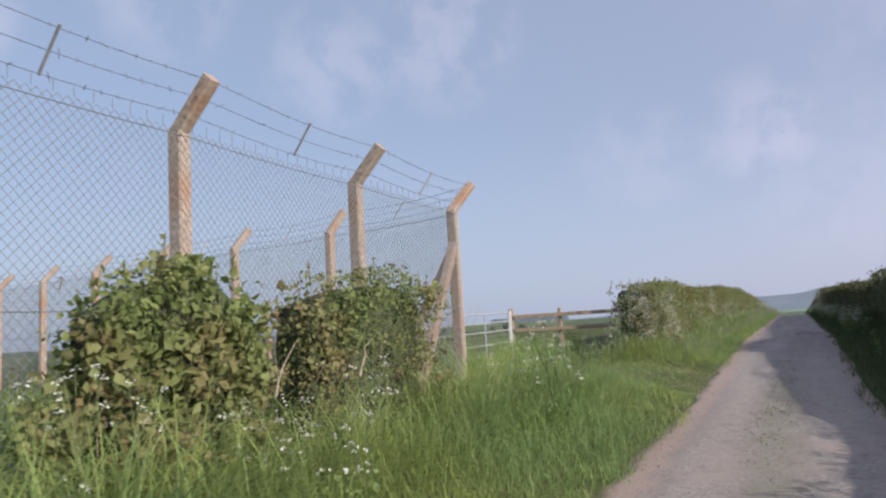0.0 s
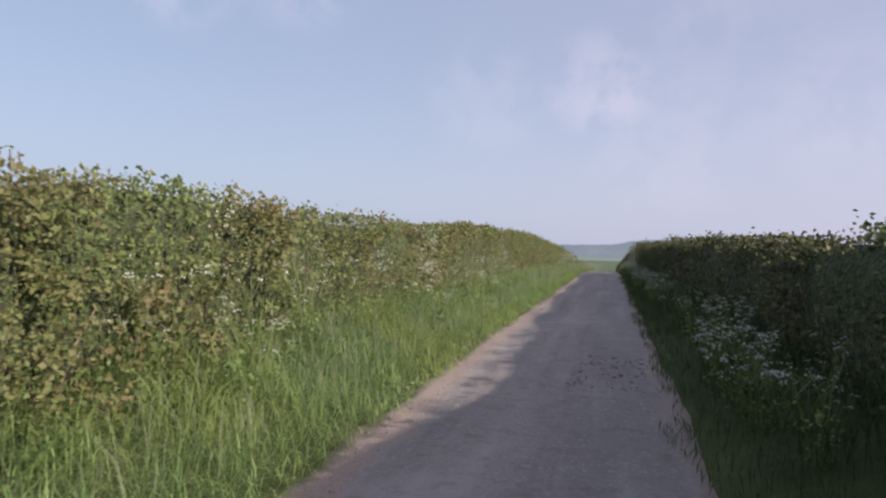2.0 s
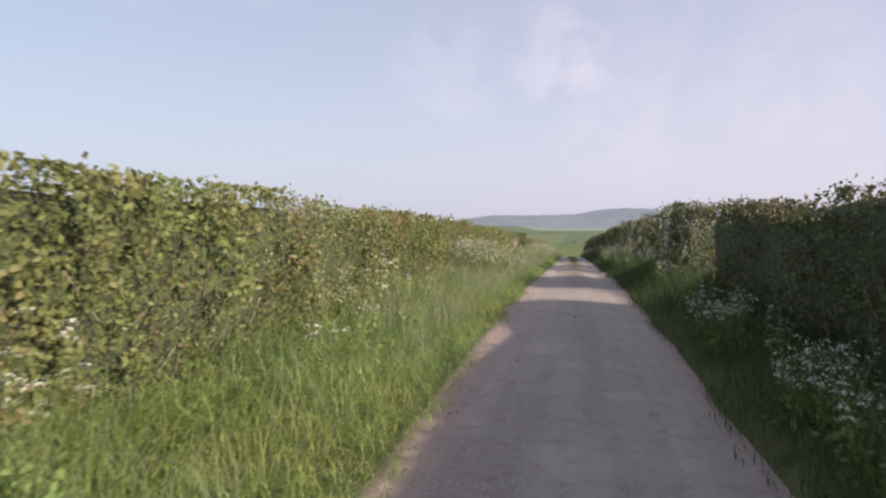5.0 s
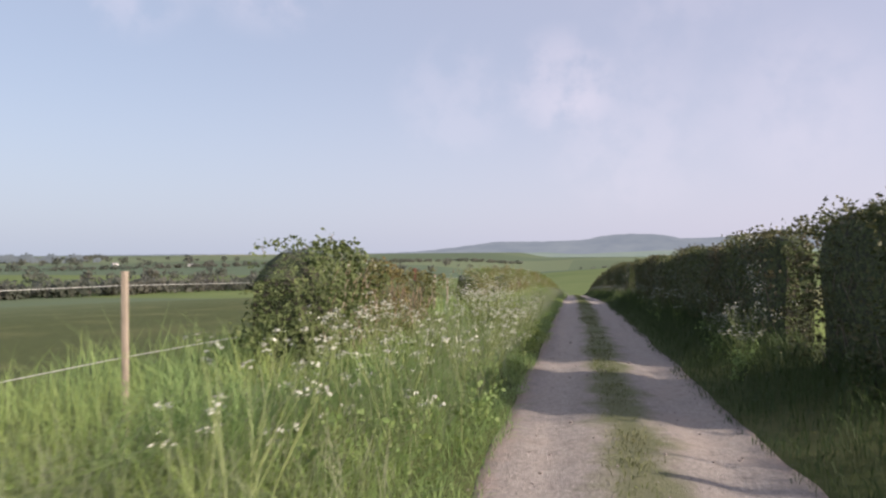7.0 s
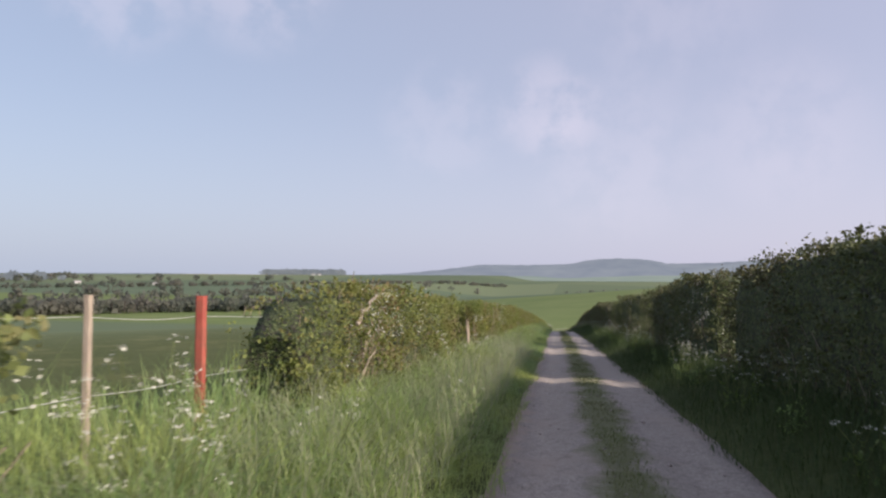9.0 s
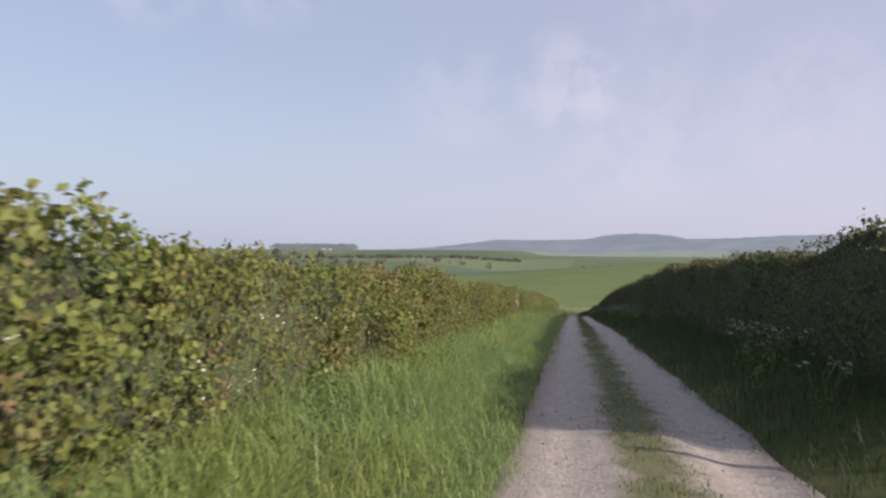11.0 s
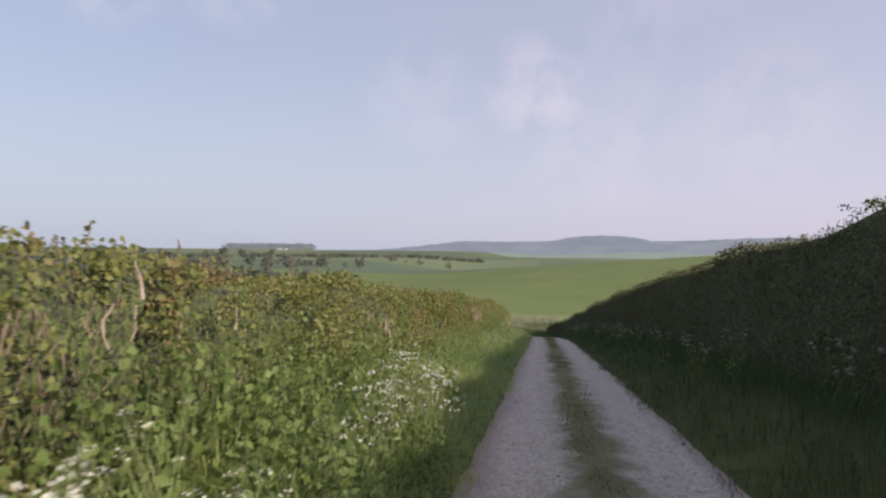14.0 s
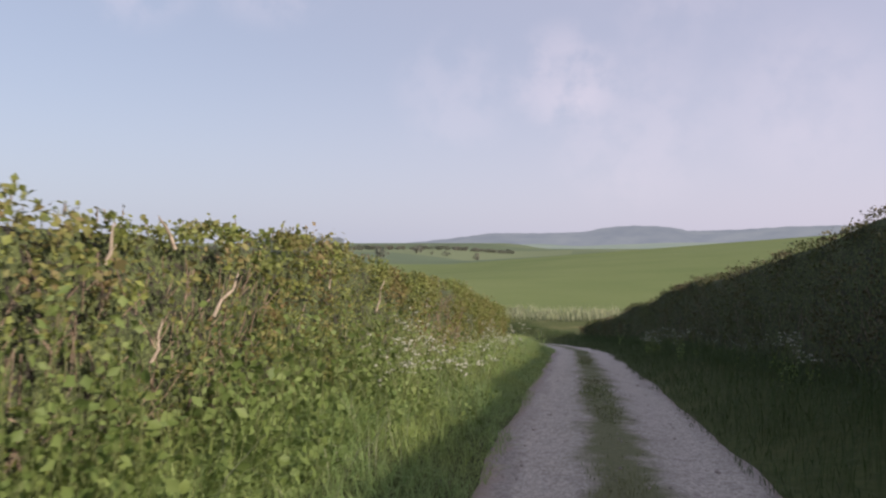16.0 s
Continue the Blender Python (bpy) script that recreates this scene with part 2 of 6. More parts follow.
M_CORE = thicket_material()
M_GRASS = leafy("meadow_grass", (0.212, 0.33, 0.115), (0.335, 0.44, 0.172), (0.34, 0.405, 0.125), patch=0.55, share=0.5)
# right-hand verge: meadow grass with the hedge's shade darkened into the blade colour
M_GRASS_SHADE = leafy("shaded_verge_grass", (0.052, 0.085, 0.03), (0.085, 0.122, 0.043), (0.064, 0.096, 0.034), patch=0.55, share=0.4)
M_STRAW = leafy("seeding_grass", (0.29, 0.33, 0.20), (0.42, 0.42, 0.28), (0.32, 0.36, 0.20), share=0.55)
M_STRIP = leafy("worn_track_grass", (0.105, 0.14, 0.045), (0.19, 0.22, 0.085), (0.19, 0.19, 0.095), patch=0.9)
M_STEM = surface("green_stem", (0.12, 0.16, 0.05), (0.17, 0.20, 0.07), 8.0, 0.7)
M_PETAL = surface("white_petals", (0.40, 0.41, 0.34), (0.55, 0.55, 0.48), 30.0, 0.8)
M_BARK = surface("weathered_twig", (0.16, 0.12, 0.085), (0.34, 0.28, 0.21), 14.0, 0.9, bump=0.4, stretch=(1, 1, 0.3))
M_BLEACHED = surface("bleached_branch", (0.24, 0.195, 0.145), (0.37, 0.31, 0.24), 20.0, 0.85, bump=0.3)
M_DEAD = surface("dead_brown_twig", (0.20, 0.14, 0.10), (0.34, 0.26, 0.19), 16.0, 0.9)
M_CONCRETE = surface("concrete", (0.24, 0.19, 0.15), (0.40, 0.34, 0.28), 26.0, 0.92, bump=0.5, c=(0.31, 0.19, 0.125), big=3.0)
M_WIRE = surface("galvanised_wire", (0.16, 0.16, 0.17), (0.26, 0.26, 0.27), 30.0, 0.55, 0.3)
M_GALV = surface("galvanised_steel", (0.36, 0.37, 0.39), (0.47, 0.48, 0.50), 12.0, 0.5, 0.4)
M_WOOD = surface("weathered_timber", (0.20, 0.15, 0.10), (0.37, 0.29, 0.21), 10.0, 0.9, bump=0.4, stretch=(6, 6, 0.8))
M_STAKE = surface("weathered_stake", (0.25, 0.20, 0.155), (0.40, 0.33, 0.26), 12.0, 0.9, bump=0.3, stretch=(6, 6, 0.8))
M_PALEWOOD = surface("sawn_stake", (0.42, 0.31, 0.21), (0.56, 0.44, 0.31), 12.0, 0.85, bump=0.3, stretch=(6, 6, 0.8))
M_REDWOOD = surface("red_painted_post", (0.30, 0.055, 0.04), (0.40, 0.09, 0.06), 12.0, 0.75, bump=0.3, c=(0.22, 0.08, 0.05), big=5.0)
M_MAROON = surface("maroon_stained_post", (0.13, 0.045, 0.04), (0.20, 0.075, 0.06), 12.0, 0.8, bump=0.3)
M_WHITE = surface("white_painted_steel", (0.46, 0.46, 0.46), (0.56, 0.56, 0.56), 9.0, 0.6)
M_TAPE = surface("electric_fence_tape", (0.42, 0.42, 0.39), (0.52, 0.52, 0.48), 20.0, 0.7)
M_STONE = surface("flint_stone", (0.20, 0.165, 0.15), (0.36, 0.31, 0.285), 14.0, 0.85, island=0.3)
M_EARTH = surface("bare_earth", (0.25, 0.17, 0.11), (0.36, 0.27, 0.19), 9.0, 0.95, bump=0.5)

# ---- the lane: plan and profile ----
Z_STEP = 10.0
Z_KNOTS = (0.50, 0.55, 0.59, 0.63, 0.76, 1.11, 1.20, 1.27, 1.38, 1.32, 1.04, 0.76, 0.45, 0.17, -0.16, -0.61, -1.17, -1.64, -2.17, -2.75, -3.38, -4.11, -4.88, -5.61, -6.39, -7.20, -8.06, -9.08, -10.18, -11.31, -12.43, -13.54, -14.66, -15.78, -16.89, -18.00, -19.12)
X_KNOTS = (0.01, -0.00, 0.00, 0.03, 0.01, 0.00, -0.05, -0.25, -0.49, -0.78, -1.05, -1.32, -1.48, -1.64, -1.88, -2.15, -2.42, -2.69, -2.97)


def knots(q, first, step, values):
    v = np.asarray(values, float)
    u = np.clip((np.asarray(q, float) - first) / step, 0, len(v) - 1.001)
    i = u.astype(int)
    f = u - i
    a, b, c, d = v[np.maximum(i - 1, 0)], v[i], v[i + 1], v[np.minimum(i + 2, len(v) - 1)]
    return b + 0.5 * f * (c - a + f * (2 * a - 5 * b + 4 * c - d + f * (3 * (b - c) + d - a)))


def lane_z(y):
    y = np.asarray(y, float)
    z = knots(np.minimum(y, 285.0), -20.0, Z_STEP, Z_KNOTS)
    return np.where(y < -19, -0.66 + 0.034 * (y + 19), z)


def lane_x(y):
    """The line that the hedges keep."""
    return knots(y, -20.0, 20.0, X_KNOTS)


def road_x(y):
    """The road itself swings off to the left at the foot of the hill."""
    y = np.asarray(y, float)
    return lane_x(y) - 0.0105 * np.maximum(y - 256.0, 0) ** 2


def step(a, b, q):
    t = np.clip((np.asarray(q, float) - a) / (b - a), 0, 1)
    return t * t * (3 - 2 * t)


LATTICE = np.random.RandomState(7).rand(64, 64, 64)


def cloudy(p, scale):
    """Smooth random values from 0 to 1 at an array of places."""
    q = np.asarray(p, float) * scale
    i = np.floor(q).astype(int)
    f = q - i
    f = f * f * (3 - 2 * f)
    total = 0.0
    for dx in (0, 1):
        for dy in (0, 1):
            for dz in (0, 1):
                w = (f[..., 0] if dx else 1 - f[..., 0]) * (f[..., 1] if dy else 1 - f[..., 1]) * (f[..., 2] if dz else 1 - f[..., 2])
                total = total + w * LATTICE[(i[..., 0] + dx) % 64, (i[..., 1] + dy) % 64, (i[..., 2] + dz) % 64]
    return total


def ground_z(x, y):
    """Height of the land anywhere: the lane with its verges, the fields, the valley and the far slope."""
    x, y = np.asarray(x, float), np.asarray(y, float)
    yc = np.clip(y, -60, 285)
    o = x - road_x(yc)
    u = x - lane_x(yc)
    zl = lane_z(yc)
    left, right = np.maximum(-u - 3, 0), np.maximum(u - 3, 0)
    bank = 0.16 * step(1.15, 2.3, -o) * step(-4, -1, u * 0 - 1) + 0.28 * step(1.15, 2.4, o)
    early = 1 - step(36, 78, y)
    away = np.hypot(x, y - 150)
    slope = 5.0 * step(420, 1000, away) + 11.0 * step(950, 1600, away)
    valley = zl + (-10.8 - zl) * step(6, 175, left) + slope
    z_left = (zl + 0.008 * np.minimum(np.maximum(left - 4, 0), 90)) * early + valley * (1 - early)
    z_right = zl + (0.8 - zl) * step(20, 300, right) * (1 - step(150, 230, y)) + 0.055 * np.minimum(right, 160) * step(150, 230, y)
    near = np.where(u < 0, z_left, z_right) + bank
    # beyond the foot of the hill
    xs = np.clip(x, -60, 170)
    meadow = -11.2 + (np.clip(y, 285, 520) - 285) / 235 * 3.0 + 0.08 * xs * step(285, 420, y)
    back = -9.0 - 9.0 * step(520, 720, y) + 11.0 * step(760, 1500, y)
    far = np.where(y < 520, meadow, meadow * (1 - step(520, 700, y)) + back * step(520, 700, y))
    west = step(60, 170, -x)
    far = far * (1 - west) + (-10.8 + slope) * west
    k = step(262, 292, y)
    z = near * (1 - k) + far * k
    wob = (cloudy(np.stack([x, y, 0 * x], -1), 0.006) - 0.5) * 1.6 * step(60, 260, np.abs(x)) + (cloudy(np.stack([x, y, 0 * x + 3], -1), 0.9) - 0.5) * 0.06 * step(1.3, 2.2, np.abs(o))
    z = z + wob
    under = 1 - step(0.86, 1.12, np.abs(o))
    return z - 0.12 * under * (y < 292)


# ---- mesh helpers ----
def mesh_from(name, verts, faces, mat, smooth=False):
    """verts (n, 3), faces (m, k) with k the same for all."""
    me = bpy.data.meshes.new(name)
    verts, faces = np.asarray(verts, np.float32), np.asarray(faces, np.int32)
    m, k = faces.shape
    me.vertices.add(len(verts))
    me.vertices.foreach_set("co", verts.ravel())
    me.loops.add(m * k)
    me.loops.foreach_set("vertex_index", faces.ravel())
    me.polygons.add(m)
    me.polygons.foreach_set("loop_start", np.arange(0, m * k, k, dtype=np.int32))
    if smooth:
        me.polygons.foreach_set("use_smooth", np.ones(m, bool))
    me.update(calc_edges=True)
    me.materials.append(mat)
    return me


def part_of(name, me, parent=None, label="", kind=""):
    ob = new(name, me)
    ob.parent = parent
    return tagged(ob, label=label, kind=kind)


def part(name, bm, mat, parent=None, label=""):
    me = bpy.data.meshes.new(name)
    bm.to_mesh(me)
    bm.free()
    me.materials.append(mat)
    return part_of(name, me, parent, label)


def thing(name, label, category, group="", at=(0, 0, 0)):
    ob = new(name)
    ob.location = at
    ob.empty_display_size = 0.2
    return tagged(ob, label=label, category=category, group=group)


def rod(bm, a, b, r0, r1=None, sides=6, spin=0.0):
    """A tapered rod from a to b."""
    a, b = Vector(a), Vector(b)
    r1 = r0 if r1 is None else r1
    d = (b - a).normalized()
    s = d.cross(Vector((0.13, 0.31, 0.94)) if abs(d.z) < 0.9 else Vector((1, 0.1, 0))).normalized()
    q = d.cross(s)
    rings = []
    for c, r in ((a, r0), (b, r1)):
        rings.append([bm.verts.new(c + (s * math.cos(spin + math.tau * k / sides) + q * math.sin(spin + math.tau * k / sides)) * r) for k in range(sides)])
    for k in range(sides):
        bm.faces.new((rings[0][k], rings[0][(k + 1) % sides], rings[1][(k + 1) % sides], rings[1][k]))
    bm.faces.new(rings[0][::-1])
    bm.faces.new(rings[1])


def beam(bm, a, b, wide, deep, side=(1, 0, 0), bevel=0.0):
    """A squared timber from a to b; side is the way of its width."""
    a, b = Vector(a), Vector(b)
    d = (b - a).normalized()
    s = Vector(side)
    s = (s - d * s.dot(d)).normalized()
    q = d.cross(s)
    c = []
    e = min(wide, deep) * 0.16 if bevel == 0 else bevel
    w, h = wide / 2, deep / 2
    prof = [(w - e, h), (w, h - e), (w, -h + e), (w - e, -h), (-w + e, -h), (-w, -h + e), (-w, h - e), (-w + e, h)]
    for base in (a, b):
        c.append([bm.verts.new(base + s * x + q * y) for x, y in prof])
    n = len(prof)
    for k in range(n):
        bm.faces.new((c[0][k], c[0][(k + 1) % n], c[1][(k + 1) % n], c[1][k]))
    bm.faces.new(c[0][::-1])
    bm.faces.new(c[1])


def wires(segments, r):
    """Thin three-sided wires for an array of (a, b) pairs: vertices and faces."""
    s = np.asarray(segments, float)
    a, b = s[:, 0], s[:, 1]
    d = b - a
    d /= np.linalg.norm(d, axis=1, keepdims=True) + 1e-9
    ref = np.where(np.abs(d[:, 2:3]) < 0.9, np.array([[0, 0, 1.0]]), np.array([[1.0, 0, 0]]))
    u = np.cross(d, ref)
    u /= np.linalg.norm(u, axis=1, keepdims=True)
    v = np.cross(d, u)
    ring = [u * math.cos(k * 2.0944) * r + v * math.sin(k * 2.0944) * r for k in range(3)]
    verts = np.stack([a + ring[0], a + ring[1], a + ring[2], b + ring[0], b + ring[1], b + ring[2]], 1).reshape(-1, 3)
    f = np.array([(0, 1, 4, 3), (1, 2, 5, 4), (2, 0, 3, 5)])
    faces = (np.arange(len(s))[:, None, None] * 6 + f[None]).reshape(-1, 4)
    return verts, faces


def leaves(places, out, size, rng, droop=0.35):
    """One folded four-cornered leaf at each place, turned roughly outward."""
    n = len(places)
    axis = rng.normal(size=(n, 3)) + out * 0.7
    axis[:, 2] -= droop * 0.3
    axis /= np.linalg.norm(axis, axis=1, keepdims=True)
    nrm = rng.normal(size=(n, 3)) * 0.8 + out
    side = np.cross(axis, nrm)
    side /= np.linalg.norm(side, axis=1, keepdims=True) + 1e-9
    nrm = np.cross(side, axis)
    L = size * rng.uniform(0.6, 1.35, (n, 1))
    Wd = L * rng.uniform(0.27, 0.42, (n, 1))
    fold = nrm * Wd * 0.35
    v = np.stack([places - axis * L * 0.5, places + side * Wd + fold, places + axis * L * 0.5, places - side * Wd + fold], 1).reshape(-1, 3)
    k = np.arange(n)[:, None] * 4
    f = np.concatenate([k + np.array([[0, 1, 2]]), k + np.array([[0, 2, 3]])], 1).reshape(-1, 3)
    return v, f


def blades(places, height, width, rng, lean=0.35):
    """Bent grass blades: a foot, a broad middle and a tip."""
    n = len(places)
    az = rng.uniform(0, math.tau, n)
    d = np.stack([np.cos(az), np.sin(az), 0 * az], 1)
    side = np.stack([-np.sin(az), np.cos(az), 0 * az], 1) * width * rng.uniform(0.7, 1.3, (n, 1))
    h = height[:, None] * rng.uniform(0.65, 1.25, (n, 1))
    up = np.array([[0, 0, 1.0]])
    bend = lean * rng.uniform(0.2, 1.3, (n, 1))
    mid = places + up * h * 0.55 + d * h * bend * 0.3
    tip = places + up * h * (1 - 0.25 * bend) + d * h * bend
    v = np.stack([places, mid + side * 0.5, tip, mid - side * 0.5], 1).reshape(-1, 3)
    k = np.arange(n)[:, None] * 4
    f = np.concatenate([k + np.array([[0, 1, 3]]), k + np.array([[3, 1, 2]])], 1).reshape(-1, 3)
    return v, f


# ---- ground ----
def sheet(rows, cols, at):
    """A grid of quads over rows x cols; at(r, c) gives arrays of places."""
    rr, cc = np.meshgrid(rows, cols, indexing="ij")
    v = at(rr, cc).reshape(-1, 3)
    n, m = len(rows), len(cols)
    i = (np.arange(n - 1)[:, None] * m + np.arange(m - 1)[None]).ravel()
    return v, np.stack([i, i + 1, i + m + 1, i + m], 1)


def ground_material():
    m, nt, bs = material("fields_and_verges")
    co = nt.nodes.new("ShaderNodeTexCoord")
    sep = nt.nodes.new("ShaderNodeSeparateXYZ")
    nt.links.new(co.outputs["Object"], sep.inputs["Vector"])
    fine = grain(nt, 7.0, 6.0, 0.65)
    mid = grain(nt, 0.5, 4.0)
    col = tint(nt, ramp(nt, fine, 0.3, 0.7), (0.052, 0.066, 0.025), (0.092, 0.108, 0.042))
    col = tint(nt, ramp(nt, mid, 0.52, 0.75), col, (0.14, 0.14, 0.062))
    # earth trodden bare before the field gates
    spot = nt.nodes.new("ShaderNodeVectorMath")
    spot.operation = "DISTANCE"
    spot.inputs[1].default_value = (-3.9, 21.9, 1.0)
    nt.links.new(co.outputs["Object"], spot.inputs[0])
    worn = nt.nodes.new("ShaderNodeMath")
    worn.operation = "MULTIPLY"
    nt.links.new(ramp(nt, spot.outputs["Value"], 3.6, 1.2), worn.inputs[0])
    nt.links.new(ramp(nt, grain(nt, 1.7, 5.0, 0.65), 0.50, 0.72), worn.inputs[1])
    col = tint(nt, worn.outputs["Value"], col, (0.27, 0.20, 0.14))
    # arable plots in the distance, each with its own green, greyed to paint in haze
    vo = nt.nodes.new("ShaderNodeTexVoronoi")
    vo.inputs["Scale"].default_value = 0.0042
    mp = nt.nodes.new("ShaderNodeMapping")
    mp.inputs["Scale"].default_value = (1.0, 0.55, 0.0)
    nt.links.new(co.outputs["Object"], mp.inputs["Vector"])
    nt.links.new(mp.outputs["Vector"], vo.inputs["Vector"])
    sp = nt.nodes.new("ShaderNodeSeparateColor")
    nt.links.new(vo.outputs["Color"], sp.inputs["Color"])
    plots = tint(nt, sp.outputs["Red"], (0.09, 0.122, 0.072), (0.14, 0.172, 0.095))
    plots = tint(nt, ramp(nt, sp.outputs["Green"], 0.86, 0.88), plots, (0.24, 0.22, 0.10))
    ax = nt.nodes.new("ShaderNodeMath")
    ax.operation = "ABSOLUTE"
    nt.links.new(sep.outputs["X"], ax.inputs[0])
    away = nt.nodes.new("ShaderNodeMath")
    away.operation = "MAXIMUM"
    nt.links.new(ramp(nt, ax.outputs["Value"], 14.0, 40.0), away.inputs[0])
    nt.links.new(ramp(nt, sep.outputs["Y"], 282.0, 296.0), away.inputs[1])
    col = tint(nt, away.outputs["Value"], col, plots)
    # rough pale grazing to the right of the lane
    graze = tint(nt, ramp(nt, grain(nt, 0.35, 4.0), 0.3, 0.7), (0.16, 0.175, 0.075), (0.24, 0.22, 0.11))
    col = tint(nt, ramp(nt, sep.outputs["X"], 3.5, 7.0), col, tint(nt, ramp(nt, sep.outputs["X"], 60.0, 75.0), graze, plots))
    # the pasture at the foot of the hill and the darker corn beyond it, blued to paint in haze
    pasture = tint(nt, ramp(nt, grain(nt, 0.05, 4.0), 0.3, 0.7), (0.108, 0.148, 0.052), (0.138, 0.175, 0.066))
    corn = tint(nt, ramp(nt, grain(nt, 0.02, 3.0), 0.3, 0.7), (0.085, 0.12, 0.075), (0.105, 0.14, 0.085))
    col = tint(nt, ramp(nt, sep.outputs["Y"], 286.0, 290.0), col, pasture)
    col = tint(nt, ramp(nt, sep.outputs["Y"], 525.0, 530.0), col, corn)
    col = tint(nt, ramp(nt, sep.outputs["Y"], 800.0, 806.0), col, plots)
    nt.links.new(col, bs.inputs["Base Color"])
    bs.inputs["Roughness"].default_value = 0.95
    bs.inputs["Specular IOR Level"].default_value = 0.1
    bp = node(nt, "ShaderNodeBump", Strength=0.6, Distance=0.05)
    nt.links.new(fine, bp.inputs["Height"])
    nt.links.new(bp.outputs["Normal"], bs.inputs["Normal"])
    return m


half = [0.5, 0.9, 1.0, 1.12, 1.3, 1.6, 2.0, 2.5, 3.0, 3.6, 4.3, 5.2, 6.4, 8, 10, 13, 17, 23, 32, 45, 62, 85, 115, 150, 200, 260, 340, 450, 600, 800, 1050, 1400, 1900, 2600]
cols = np.array([-c for c in half[::-1]] + [0.0] + half)
rows = np.concatenate([[-700, -400, -220, -120, -70, -45], np.arange(-30, 300, 1.0), np.arange(300, 420, 5), np.arange(420, 800, 20), np.arange(800, 2501, 60)])


def ground_at(y, c):
    x = road_x(np.clip(y, -60, 285)) + c
    return np.stack([x, y, ground_z(x, y)], -1)


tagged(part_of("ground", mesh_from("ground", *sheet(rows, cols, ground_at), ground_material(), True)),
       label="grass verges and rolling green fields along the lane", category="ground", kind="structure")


def road_material():
    m, nt, bs = material("tarmac_and_stone_track")
    co = nt.nodes.new("ShaderNodeTexCoord")
    sep = nt.nodes.new("ShaderNodeSeparateXYZ")
    nt.links.new(co.outputs["UV"], sep.inputs["Vector"])
    stones = nt.nodes.new("ShaderNodeTexVoronoi")
    stones.inputs["Scale"].default_value = 52.0
    nt.links.new(co.outputs["Object"], stones.inputs["Vector"])
    fine = grain(nt, 45.0, 5.0, 0.7)
    mid = grain(nt, 1.3, 4.0)
    sc = nt.nodes.new("ShaderNodeSeparateColor")
    nt.links.new(stones.outputs["Color"], sc.inputs["Color"])
    tar = tint(nt, ramp(nt, fine, 0.3, 0.72), (0.238, 0.21, 0.198), (0.37, 0.328, 0.308))
    tar = tint(nt, ramp(nt, mid, 0.5, 0.72), tar, (0.385, 0.34, 0.33))
    worn = grain(nt, 2.4, 4.0, 0.6, (1.0, 0.05, 1.0))
    tar = tint(nt, ramp(nt, worn, 0.40, 0.52), tint(nt, 0.3, tar, (0.14, 0.122, 0.118)), tar)
    tar = tint(nt, ramp(nt, worn, 0.55, 0.68), tar, tint(nt, 0.45, tar, (0.43, 0.38, 0.36)))
    tar = tint(nt, ramp(nt, sc.outputs["Green"], 0.93, 0.96), tar, (0.36, 0.32, 0.30))
    grav = tint(nt, sc.outputs["Red"], (0.22, 0.19, 0.165), (0.49, 0.428, 0.375))
    grav = tint(nt, ramp(nt, fine, 0.35, 0.7), grav, (0.31, 0.272, 0.248))
    grav = tint(nt, ramp(nt, mid, 0.5, 0.7), grav, (0.355, 0.298, 0.258))
    pale = tint(nt, sc.outputs["Red"], (0.295, 0.262, 0.23), (0.57, 0.52, 0.465))
    grav = tint(nt, ramp(nt, sep.outputs["Y"], 1.0, 2.0), grav, pale)
    col = tint(nt, ramp(nt, sep.outputs["Y"], 0.0, 1.0), tar, grav)
    clods = grain(nt, 6.5, 5.0, 0.7)
    col = tint(nt, ramp(nt, clods, 0.52, 0.72), col, tint(nt, 0.45, col, (0.12, 0.095, 0.08)))
    # wheel tracks worn paler, loose darker chippings between them, in long streaks
    streak = grain(nt, 3.2, 5.0, 0.65, (1.0, 0.12, 1.0))
    rut = nt.nodes.new("ShaderNodeMath")
    rut.operation = "ADD"
    nt.links.new(sep.outputs["X"], rut.inputs[0])
    nt.links.new(ramp_to(nt, streak, -0.22, 0.22), rut.inputs[1])
    loose = nt.nodes.new("ShaderNodeMath")
    loose.operation = "MULTIPLY"
    nt.links.new(ramp(nt, rut.outputs["Value"], 0.56, 0.72), loose.inputs[0])
    nt.links.new(ramp(nt, sep.outputs["Y"], 0.6, 1.0), loose.inputs[1])
    col = tint(nt, loose.outputs["Value"], col, tint(nt, 0.5, col, tint(nt, sc.outputs["Blue"], (0.09, 0.078, 0.075), (0.30, 0.265, 0.25))))
    inner = nt.nodes.new("ShaderNodeMath")
    inner.operation = "MULTIPLY"
    nt.links.new(ramp(nt, rut.outputs["Value"], 0.36, 0.26), inner.inputs[0])
    nt.links.new(ramp(nt, sep.outputs["Y"], 0.6, 1.0), inner.inputs[1])
    col = tint(nt, inner.outputs["Value"], col, tint(nt, 0.15, col, (0.12, 0.11, 0.085)))
    # crumbled earth along the edges, wandering
    edge = nt.nodes.new("ShaderNodeMath")
    edge.operation = "ADD"
    nt.links.new(sep.outputs["X"], edge.inputs[0])
    nt.links.new(ramp_to(nt, grain(nt, 2.6, 6.0, 0.7), -0.26, 0.22), edge.inputs[1])
    earth = tint(nt, ramp(nt, fine, 0.3, 0.7), (0.29, 0.215, 0.18), (0.44, 0.35, 0.30))
    col = tint(nt, ramp(nt, edge.outputs["Value"], 0.66, 0.82), col, earth)
    col = tint(nt, ramp(nt, edge.outputs["Value"], 0.93, 1.06), col, (0.10, 0.115, 0.045))
